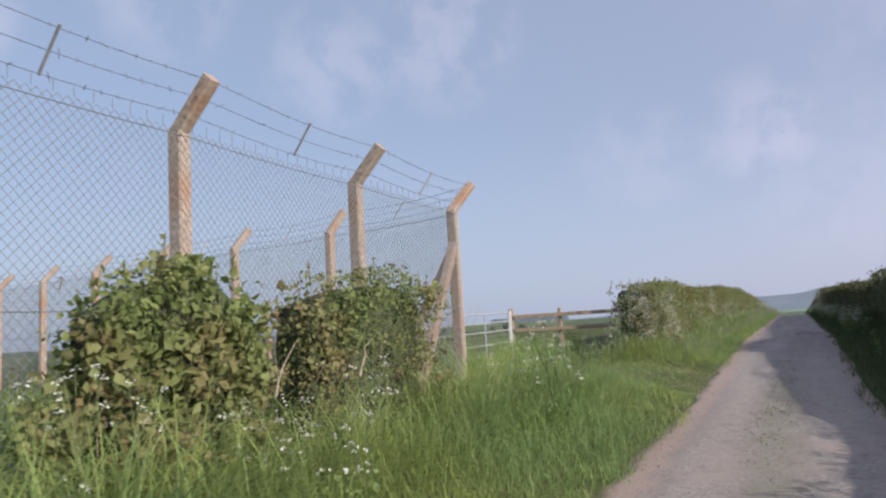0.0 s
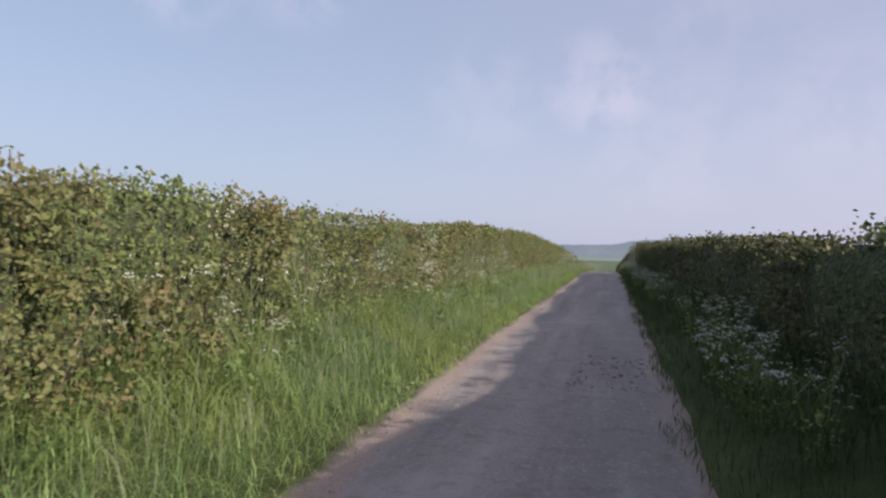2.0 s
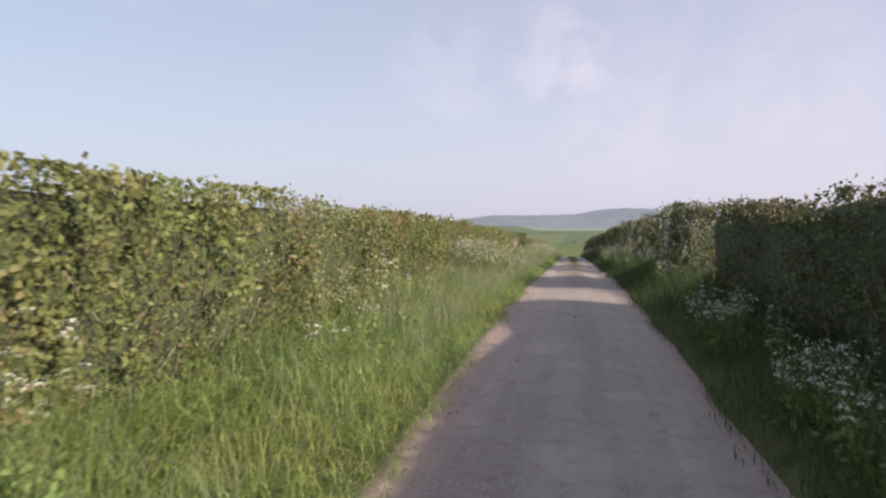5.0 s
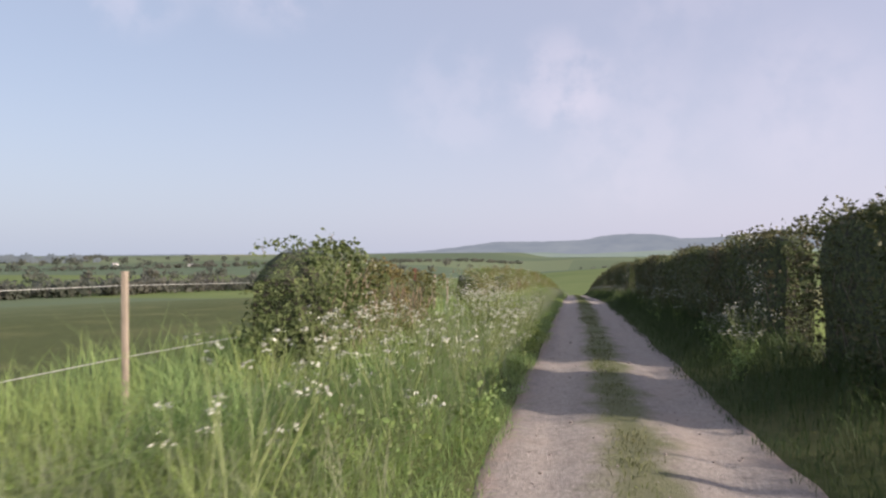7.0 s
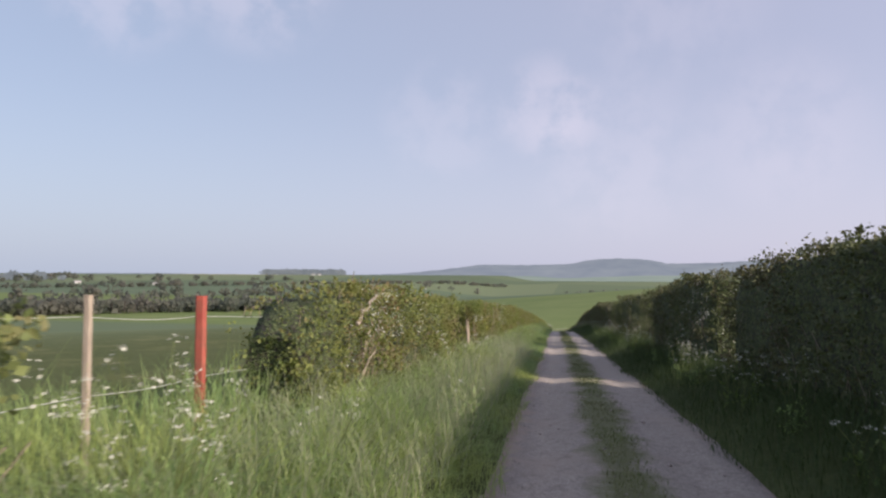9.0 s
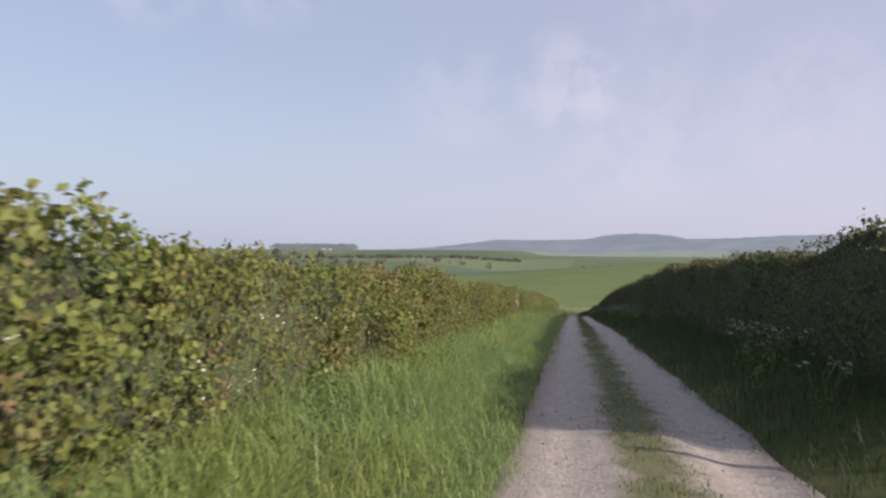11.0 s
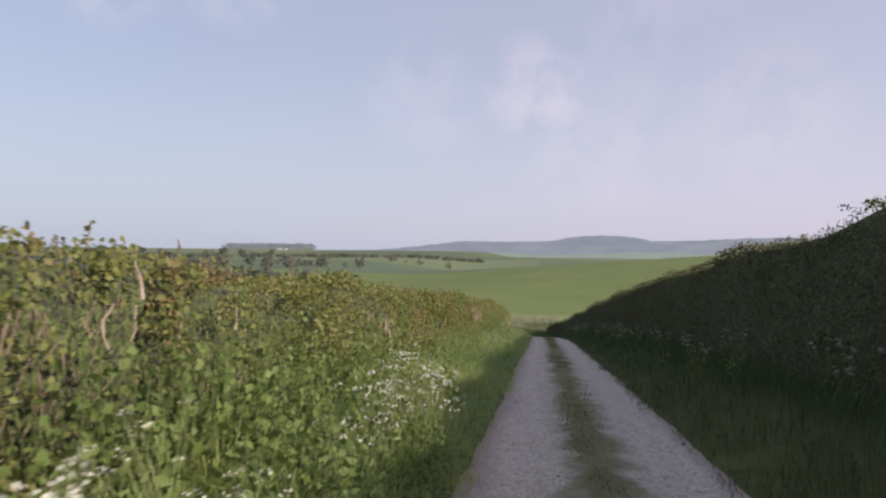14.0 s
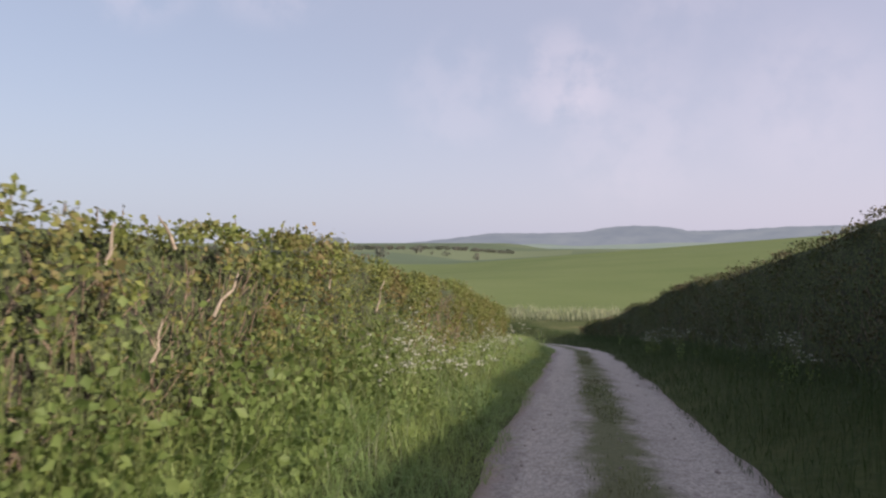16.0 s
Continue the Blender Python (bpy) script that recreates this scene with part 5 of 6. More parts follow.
def parsley_drift(label, n, y0, y1, o0, o1, seed):
    """Cow parsley in drifts too thick to count: thin forked stalks, feathery leaves and small white heads."""
    r = np.random.RandomState(seed)
    y = r.uniform(y0, y1, n * 3)
    o = r.uniform(o0, o1, n * 3)
    ok = np.argsort(-(cloudy(np.stack([o, y, 0 * y + seed], -1), 0.7) + 0.3 * r.rand(n * 3)))[:n]
    y, o = y[ok], o[ok]
    o = np.where(o > 0, 1.25 + (o - 1.2) * (right_room(y) - 1.45) / 1.3, o)
    x = road_x(y) + o
    base = np.stack([x, y, ground_z(x, y)], -1)
    seg, pp, oo, lp = [], [], [], []
    for b in base:
        h = r.uniform(0.55, 1.0) * (1.0 if o0 < 0 else 0.65 if y1 < 66 else 0.85)
        for stalk in range(3):
            az = r.uniform(0, math.tau)
            fork = b + np.array([math.cos(az) * 0.1, math.sin(az) * 0.1, h * 0.62])
            seg.append((b, fork))
            for head in range(3):
                t = az + r.uniform(-1.4, 1.4)
                tip = fork + np.array([math.cos(t) * 0.11, math.sin(t) * 0.11, h * r.uniform(0.2, 0.4)])
                seg.append((fork, tip))
                q, w = np.sqrt(r.rand(8)), r.uniform(0, math.tau, 8)
                rad = r.uniform(0.022, 0.042)
                pp.append(tip + np.stack([np.cos(w) * q * rad, np.sin(w) * q * rad, 0.016 * (1 - q * q) + r.normal(0, 0.004, 8)], -1))
                oo.append(np.stack([np.cos(w) * q * 0.6, np.sin(w) * q * 0.6, 0 * q + 1], -1))
            lp.append(b + (fork - b) * r.uniform(0.1, 0.9, (8, 1)) + r.normal(0, 0.05, (8, 3)))
    at = tuple(base[0])
    e = thing("parsley_drift", label, "wildflower", "cow parsley along the verges", at)
    v, f = wires([(tuple(a), tuple(b)) for a, b in seg], 0.0022)
    part_of("stalk_growth", mesh_from("stalk_growth", local(v, at), f, M_STEM), e, kind="stuff")
    v, f = leaves(np.concatenate(pp), np.concatenate(oo), np.full((sum(map(len, pp)), 1), 0.0175), r)
    part_of("blossom", mesh_from("blossom", local(v, at), f, M_PETAL), e, "small heads of white flowers", "stuff")
    p = np.concatenate(lp)
    v, f = leaves(p, r.normal(size=p.shape), np.full((len(p), 1), 0.05), r)
    part_of("leafage", mesh_from("leafage", local(v, at), f, M_NETTLE), e, "feathery green leaves", "stuff")


DRIFT = "drift of cow parsley in flower along the verge"
for k, (n, a, b, o0, o1) in enumerate(((8, 9, 16.5, -2.8, -1.7), (14, 26, 36, -2.4, -1.5), (14, 36, 60, -2.4, -1.5), (64, 65, 69, -2.5, -1.8), (12, 68.8, 73, -2.0, -1.3), (12, 85, 91, -1.9, -1.2), (70, 90.5, 99, -2.4, -1.15), (5, 108, 121, -2.5, -1.5),
                                     (14, 205.5, 211.5, -1.75, -1.2), (16, 236.5, 248, -2.2, -1.3), (52, 29, 46, 1.6, 2.4), (70, 46, 64, 1.4, 2.3), (14, 66, 76, 1.9, 2.6), (56, 76, 84, 1.6, 2.6), (22, 84, 97, 1.8, 2.5), (16, 97, 120, 1.9, 2.4),
                                     (20, 120, 145, 1.8, 2.4), (24, 145, 165, 1.8, 2.5), (36, 180, 215, 1.6, 2.4), (30, 215, 256, 1.5, 2.3))):
    parsley_drift(DRIFT, n, a, b, o0, o1, 400 + k)


# ---- chain-link fence ----
C0 = Vector((-3.86, 17.84, 0))
BACK = Vector((0.03, -2.46, 0))
SIDE = Vector((-2.36, 0.39, 0))
BEND = 3.5


def post_line():
    line = [(C0 + BACK * k, BEND + 0.008 * k, "front") for k in range(5, 0, -1)]
    line.append((C0, BEND + 0.02, "corner"))
    line += [(C0 + SIDE * k, BEND + 0.012 * k, "side") for k in range(1, 31)]
    return line


fence = thing("chain_link_fence", "tall chain-link fence on cranked concrete posts with barbed wire", "fence", at=(C0.x, C0.y, float(ground_z(C0.x, C0.y))))
F_AT = Vector(fence.location)
ARM = {"front": Vector((0.35, 0.0, 0.36)), "corner": Vector((0.19, 0.30, 0.40)), "side": Vector((0.05, 0.34, 0.38))}
ends = []
for base, bend, where in post_line():
    g = float(ground_z(base.x, base.y))
    bm = bmesh.new()
    top = Vector((base.x, base.y, bend))
    tip = top + ARM[where]
    along = (0, 1, 0) if where != "side" else (1, 0, 0)
    beam(bm, Vector((base.x, base.y, g - 0.1)) - F_AT, top - F_AT, 0.12, 0.135, along, 0.014)
    pillar = part("post", bm, M_CONCRETE, fence)
    bm = bmesh.new()
    beam(bm, top - ARM[where] * 0.10 - F_AT, tip - F_AT, 0.105, 0.12, along, 0.014)
    part("arm", bm, M_CONCRETE, pillar, "cranked top of the post")
    ends.append((Vector((base.x, base.y, g)), top, tip, where))
for foot, drop in ((C0 + BACK * 0.62 + Vector((0.02, 0, 0)), 0.43), (C0 + SIDE * 0.62, 0.5)):
    bm = bmesh.new()
    g = float(ground_z(foot.x, foot.y))
    beam(bm, Vector((foot.x, foot.y, g - 0.1)) - F_AT, Vector((C0.x, C0.y, BEND - drop)) - F_AT, 0.11, 0.11, (0, 0, 1), 0.012)
    part("strut", bm, M_CONCRETE, fence, "raking concrete strut")
net, line_wires, barbed, droppers = [], [], [], []
rw = np.random.RandomState(5)
for (ga, ta, pa, wa), (gb, tb, pb, wb) in zip(ends[:-1], ends[1:]):
    off = Vector((0.07, 0, 0)) if wb != "side" else Vector((0.0, 0.075, 0))
    ga, gb, ta, tb = ga + off, gb + off, ta + off, tb + off
    L = (gb - ga).length
    hgt = ((ta.z - ga.z) + (tb.z - gb.z)) / 2 - 0.02
    cells = int(L / 0.07)
    up = int(hgt / 0.075)
    at_uv = lambda u, v: (ga.lerp(gb, u)).lerp(ta.lerp(tb, u), v)
    for k in range(-up, cells + 1):
        for sgn in (1, -1):
            u0, v0, u1, v1 = k / cells, 0.02, (k + up) / cells, 1.0
            if u0 < 0:
                v0 = 0.02 + (0 - u0) / (u1 - u0) * 0.98
                u0 = 0.0
            if u1 > 1:
                v1 = v0 + (1 - u0) / (u1 - u0) * (v1 - v0)
                u1 = 1.0
            if v1 - v0 < 0.01:
                continue
            if sgn < 0:
                u0, u1 = 1 - u0, 1 - u1
            net.append((at_uv(u0, v0) - F_AT, at_uv(u1, v1) - F_AT))
    for k in range(int(L / 0.14)):
        a = at_uv((k + 0.5) / int(L / 0.14), 1.0)
        net.append((a - F_AT, a + Vector((0, 0, 0.075)) - F_AT))
    for v in (0.03, 0.5, 0.985):
        q = [at_uv(u, v) - Vector((0, 0, 0.02 * math.sin(u * math.pi))) for u in np.linspace(0, 1, 5)]
        line_wires += [(q[j] - F_AT, q[j + 1] - F_AT) for j in range(4)]
    for s in (0.28, 0.62, 0.95):
        a, b = ta.lerp(pa, s), tb.lerp(pb, s)
        q = [a.lerp(b, u) - Vector((0, 0, 0.05 * math.sin(u * math.pi))) for u in np.linspace(0, 1, 9)]
        barbed += [(q[j] - F_AT, q[j + 1] - F_AT) for j in range(8)]
        for j in range(int(L / 0.12)):
            c = a.lerp(b, (j + 0.5) / int(L / 0.12)) - Vector((0, 0, 0.05 * math.sin((j + 0.5) / int(L / 0.12) * math.pi))) - F_AT
            d = Vector(rw.normal(0, 0.014, 3))
            barbed.append((c - d, c + d))
    m0, m1 = ta.lerp(tb, 0.5).lerp(pa.lerp(pb, 0.5), 0.26), ta.lerp(tb, 0.5).lerp(pa.lerp(pb, 0.5), 0.98)
    bm = bmesh.new()
    rod(bm, m0 - F_AT - Vector((0, 0, 0.05)), m1 - F_AT - Vector((0, 0, 0.04)), 0.011, sides=5)
    part("dropper", bm, M_WIRE, fence, "steel rod spacing the barbed wires")
for name, segs, r, lab in (("chain_link", net, 0.0025, "diamond mesh of grey wire"), ("line_wire", line_wires, 0.0045, ""), ("barbed_wire", barbed, 0.003, "three strands of barbed wire")):
    v, f = wires([(tuple(a), tuple(b)) for a, b in segs], r)
    part_of(name, mesh_from(name, v, f, M_WIRE), fence, lab, "stuff")
# mown-back heap of dry earth and dead plants behind the corner post
bm = bmesh.new()
bmesh.ops.create_icosphere(bm, subdivisions=3, radius=1.0)
for q in bm.verts:
    k = noise.noise(q.co * 2.3) * 0.22
    q.co = Vector((q.co.x * 0.5, q.co.y * 0.4, max(q.co.z, -0.2) * 0.5)) * (1 + k)
hx, hy = -5.1, 17.0
tagged(part("earth_mound", bm, M_EARTH), label="small heap of reddish earth behind the fence", category="earth")
bpy.data.objects["earth_mound"].location = (hx, hy, float(ground_z(hx, hy)))


# ---- field gates ----
G0, G1 = Vector((-6.13, 19.71, 0.99)), Vector((-5.77, 24.62, 1.08))


def gate_leaf(a, b, label, latch):
    e = thing("field_gate", label, "gate", "pair of field gates", tuple(a))
    d = b - a
    H = 0.9
    for k, v in enumerate((0.0, 0.25, 0.56, 0.78, 1.0)):
        bm = bmesh.new()
        rod(bm, Vector((0, 0, v * H)), d + Vector((0, 0, v * H)), 0.018 if v in (0.0, 1.0) else 0.0145, sides=8)
        part("rail", bm, M_GALV, e)
    for k, u in enumerate((0.0, 0.5, 1.0)):
        bm = bmesh.new()
        rod(bm, d * u - Vector((0, 0, 0.03)), d * u + Vector((0, 0, H + 0.02)), 0.022 if u != 0.5 else 0.017, sides=8)
        part("upright", bm, M_GALV, e)
    if latch:
        bm = bmesh.new()
        beam(bm, d * 0.84 + Vector((0.03, 0, H)), d * 1.0 + Vector((0.03, 0, H * 0.62)), 0.035, 0.02, (0, 0, 1))
        part("latch_bar", bm, M_GALV, e, "slanting steel latch bar")
    seg = []
    for k in range(28):
        u = (k + 0.5) / 28
        seg.append((tuple(d * u), tuple(d * u + Vector((0, 0, 0.56 * H)))))
    for k in range(1, 5):
        seg.append((tuple(Vector((0, 0, 0.056 * k * 2 * H))), tuple(d + Vector((0, 0, 0.056 * k * 2 * H)))))
    v, f = wires(seg, 0.0028)
    part_of("mesh_infill", mesh_from("mesh_infill", v, f, M_GALV), e, "welded wire mesh on the lower half")


G0.z, G1.z = G0.z + 0.2, G1.z + 0.2
GM = G0.lerp(G1, 0.5)
gate_leaf(G0, GM - Vector((0, 0.03, 0)), "galvanised tubular field gate with wire mesh, closed, its latch bar slanting", True)
gate_leaf(GM + Vector((0, 0.03, 0)), G1, "galvanised tubular field gate with wire mesh, closed", False)


def post(name, label, x, y, h, r, mat, category="post", group="", lean=(0, 0), square=True, z=None):
    g = float(ground_z(x, y)) if z is None else z
    bm = bmesh.new()
    a, b = Vector((0, 0, -0.1)), Vector((lean[0], lean[1], h))
    if square:
        beam(bm, a, b, r * 2, r * 1.9, (1, 0.15, 0), r * 0.3)
    else:
        rod(bm, a, b, r, r * 0.86, 9)
        rod(bm, b, b + Vector((0, 0, r * 0.4)), r * 0.86, r * 0.4, 9)
    ob = part(name, bm, mat)
    ob.location = (x, y, g)
    return tagged(ob, label=label, category=category, group=group)


post("gate_post", "thick pale timber gate post", -6.18, 19.40, 1.1, 0.075, M_PALEWOOD, "gate post")
post("gate_post", "white steel gate post", -6.14, 19.60, 1.12, 0.03, M_WHITE, "gate post", square=False)
post("gate_post", "white steel gate post", -5.77, 24.73, 1.14, 0.03, M_WHITE, "gate post", square=False)
post("gate_post", "weathered timber gate post joining a rail fence", -5.80, 24.88, 1.17, 0.055, M_WOOD, "gate post")


def rail_fence(label, a, b, posts, tops, mat):
    a, b = Vector(a), Vector(b)
    e = thing("rail_fence", label, "fence", at=tuple(a))
    for u in posts:
        q = a.lerp(b, u)
        g = float(ground_z(q.x, q.y))
        bm = bmesh.new()
        beam(bm, Vector((q.x, q.y, g - 0.1)) - a, Vector((q.x, q.y, g + max(tops) + 0.16)) - a, 0.08, 0.075, (1, 0, 0))
        part("post", bm, mat, e)
    for t in tops:
        bm = bmesh.new()
        ga, gb = float(ground_z(a.x, a.y)), float(ground_z(b.x, b.y))
        beam(bm, Vector((0, -0.07, ga + t - a.z)), Vector((b.x - a.x, b.y - a.y - 0.07, gb + t - a.z)), 0.085, 0.036, (0, 0, 1))
        part("rail", bm, mat, e)


rail_fence("weathered post-and-rail fence between gate and hedge", (-5.72, 24.90, 1.0), (-3.2, 25.10, 1.0), (0.43,), (0.98, 0.66), M_WOOD)
rail_fence("low pale rail fence beside the gate post", (-6.26, 19.38, 1.0), (-8.6, 19.50, 1.0), (1.0,), (0.9,), M_PALEWOOD)

# ---- stock fence in the gaps of the left hedge ----
for y, h, r, mat, lab, lean in (
        (81.75, 1.18, 0.02, M_STAKE, "slim pale fence stake", (0, 0.05)), (90.0, 1.2, 0.02, M_STAKE, "pale softwood fence stake", (0, 0)),
        (98.8, 1.31, 0.031, M_MAROON, "square maroon-stained post", (0, 0.02)), (100.55, 1.2, 0.02, M_STAKE, "leaning pale stake", (0.02, 0.1)),
        (102.25, 1.12, 0.019, M_STAKE, "pale softwood fence stake", (0, 0)), (106.75, 1.15, 0.028, M_STAKE, "pale softwood fence stake", (0, 0)),
        (108.25, 1.15, 0.026, M_STAKE, "pale softwood fence stake", (0, 0)), (115.1, 1.12, 0.022, M_STAKE, "pale softwood fence stake", (0, 0)),
        (123.36, 1.24, 0.022, M_STAKE, "pale softwood fence stake", (0, 0)), (124.78, 1.27, 0.038, M_REDWOOD, "square red-painted post, flaking", (0, 0))):
    post("fence_stake", lab + " in a hedge gap", float(lane_x(y)) - 3.45, y, h, r, mat, "fence post", "stakes of the stock fence", lean)
tape = thing("fence_tape", "two sagging strands of white electric fence tape", "fence", at=(float(lane_x(100)) - 3.49, 100, float(lane_z(100))))
T_AT = Vector(tape.location)
stakes = [78.0, 81.75, 90.0, 98.8, 101.95, 106.75, 108.25, 115.0, 123.36, 124.78, 128.0]
for hgt in (1.1, 0.6):
    seg = []
    for a, b in zip(stakes[:-1], stakes[1:]):
        q = []
        for u in np.linspace(0, 1, 6):
            y = a + (b - a) * u
            x = float(lane_x(y)) - 3.49
            q.append(Vector((x, y, float(ground_z(x, y)) + hgt - 0.02 * math.sin(u * math.pi))) - T_AT)
        seg += [(tuple(q[j]), tuple(q[j + 1])) for j in range(5)]
    v, f = wires(seg, 0.0032)
    part_of("tape", mesh_from("tape", v, f, M_TAPE), tape)
for y, o, h in ((66.4, 3.2, 1.25), (93.2, 3.7, 1.3), (89.5, 3.3, 1.25), (123.6, 3.2, 1.3), (121.0, 3.3, 1.25), (143.6, 3.2, 1.3), (154.3, 3.3, 1.3), (158.9, 3.3, 1.35)):
    post("fence_stake", "grey weathered fence stake in a hedge gap", float(lane_x(y)) + o, y, h, 0.05, M_WOOD, "fence post", "stakes of the stock fence")


# ---- nettles, docks and parsley leaves under the hedge ----
def broadleaf(label, y0, y1, seed, n, size=0.06, lo=1.75, hi=2.75, tall=0.8, name="nettle_patch"):
    """Leafy stems standing close together; each stem carries pairs of leaves that shrink upward."""
    r = np.random.RandomState(seed)
    m = n // 9
    y = r.uniform(y0, y1, m)
    o = r.uniform(lo, hi, m)
    x = lane_x(y) - o
    ok = cloudy(np.stack([x, y, 0 * y + seed], -1), 1.1) + 0.25 * r.rand(m) > 0.42
    x, y, o = x[ok], y[ok], o[ok]
    g = ground_z(x, y)
    h = tall * (0.45 + 0.55 * np.clip((o - lo) / 0.6, 0, 1)) * r.uniform(0.55, 1.15, len(y))
    lean = r.normal(0, 0.1, (len(y), 2))
    base = np.stack([x, y, g], -1)
    tip = base + np.stack([lean[:, 0], lean[:, 1], h], -1)
    u = np.linspace(0.25, 1.0, 9)
    p = (base[:, None] + (tip - base)[:, None] * u[None, :, None]).reshape(-1, 3)
    az = (r.uniform(0, math.tau, len(y))[:, None] + np.arange(9)[None] * 2.4).ravel()
    o3 = np.stack([np.cos(az), np.sin(az), 0.35 + 0 * az], -1)
    s = (size * (1.25 - 0.6 * u))[None].repeat(len(y), 0).reshape(-1, 1)
    v, f = leaves(p + o3 * s * 0.5, o3, s, r)
    at = (float(lane_x(y0)) - 2.2, y0, float(ground_z(float(lane_x(y0)) - 2.2, y0)))
    e = thing(name, label, "plant", "leafy plants below the hedge", at)
    part_of("leaves", mesh_from("leaves", local(v, at), f, M_NETTLE), e, kind="stuff")
    v, f = wires(list(zip(map(tuple, base), map(tuple, tip))), 0.003)
    part_of("stalk_growth", mesh_from("stalk_growth", local(v, at), f, M_STEM), e, kind="stuff")


NETTLES = "thick patch of nettles with broad leaves"
broadleaf(NETTLES, 186.5, 197.5, 301, 6500)
broadleaf(NETTLES, 197.5, 204.5, 305, 5200, 0.06, 1.6, 2.6, 0.6)
broadleaf(NETTLES, 204.5, 214.0, 302, 7600, 0.085, 1.6, 2.75, 0.95)
broadleaf("nettles and dock below the hedge", 217.0, 228.0, 303, 5000)
broadleaf("nettles and dock below the hedge", 230.5, 240.5, 304, 6000, 0.085, 1.8, 2.8, 1.0)
FOOT = "low leafy plants in the grass at the hedge foot"
for k, (a, b, n) in enumerate(((26.5, 36, 4200), (36, 46, 3600), (46, 60, 4500), (60, 72, 3600), (72, 86, 3600), (86, 98, 3000), (126, 142, 5000), (142, 158, 4500), (158, 186, 6500), (240, 256, 3600))):
    broadleaf(FOOT, a, b, 320 + k, n, 0.05, 1.9, 2.6, 0.5, "hedge_foot_growth")
broadleaf("rank nettles behind the chain-link fence", 11.0, 18.0, 341, 9000, 0.065, 4.3, 7.5, 0.8)
broadleaf("nettles and dock beside the gate post", 18.2, 19.7, 342, 2600, 0.06, 4.5, 5.7, 0.9)
broadleaf("leafy tangle in front of the bushes", 8.5, 17.0, 340, 4200, 0.055, 2.0, 2.9, 0.55, "hedge_foot_growth")


# ---- stumps and broken wood in the hedge ----
def stump(label, y, off, tall, thick, lean, seed):
    r = random.Random(seed)
    x = float(lane_x(y)) - off
    e = thing("stump", label, "stump", at=(x, y, float(ground_z(x, y))))
    bm = bmesh.new()
    a, b = Vector((0, 0, -0.05)), Vector((lean[0] * 0.5, lean[1] * 0.5, tall * 0.55))
    c = Vector((lean[0], lean[1], tall))
    rod(bm, a, b, thick * 1.25, thick, 8)
    rod(bm, b - (c - b) * 0.05, c, thick, thick * 0.7, 8, 0.3)
    part("trunk", bm, M_BLEACHED, e)
    for k in range(3):
        bm = bmesh.new()
        s = c if k < 2 else b
        d = Vector((r.uniform(-0.1, 0.16), r.uniform(-0.2, 0.2), r.uniform(0.08, 0.2)))
        rod(bm, s - d * 0.2, s + d, thick * 0.5, thick * 0.15, 6)
        part("splinter", bm, M_BLEACHED, e, "split pale end of a branch")


stump("cut hawthorn stump with split branches", 95.3, 2.7, 0.5, 0.035, (0.05, -0.1), 3)
stump("pale broken hawthorn stump in the hedge bottom", 118.9, 2.62, 0.8, 0.035, (0.05, 0.15), 4)
M_LICHEN = surface("branch_with_orange_lichen", (0.34, 0.22, 0.07), (0.46, 0.31, 0.10), 9.0, 0.9, bump=0.3, c=(0.30, 0.25, 0.19), big=6.0)


def bare_branch(owner, y, h, length, lean, thick, mat, off=2.66):
    """A crooked dead limb showing in a hedge's face: foot at y and h over the road, leaning along the hedge by degrees; it forks and splinters."""
    r = random.Random(int(y * 1000) + int(h * 100))
    foot = Vector((float(lane_x(y)) - off, y, float(lane_z(y)) + h)) - owner.location
    a = radians(lean)
    way = Vector((r.uniform(-0.12, 0.2), math.sin(a), math.cos(a))).normalized()
    bm = bmesh.new()
    q, n = foot, max(3, int(length / 0.12))
    for k in range(n):
        bend = Vector((r.gauss(0, 0.16), r.gauss(0, 0.34), r.gauss(0, 0.2)))
        e = q + (way + bend).normalized() * length / n
        t0, t1 = thick * (1 - 0.5 * k / n), thick * (1 - 0.5 * (k + 1) / n)
        rod(bm, q - (e - q) * 0.12, e, t0, t1, 7)
        if k and r.random() < 0.75:
            side = (way + Vector((r.uniform(-0.3, 0.5), r.uniform(-1.1, 1.1), r.uniform(-0.2, 0.7)))).normalized()
            rod(bm, q, q + side * length * r.uniform(0.18, 0.4), t0 * 0.45, t0 * 0.12, 5)
        q = e
    rod(bm, q, q + way * thick * 2.2, thick * 0.5, thick * 0.1, 6)
    part("branch", bm, mat, owner, "bare crooked branch")


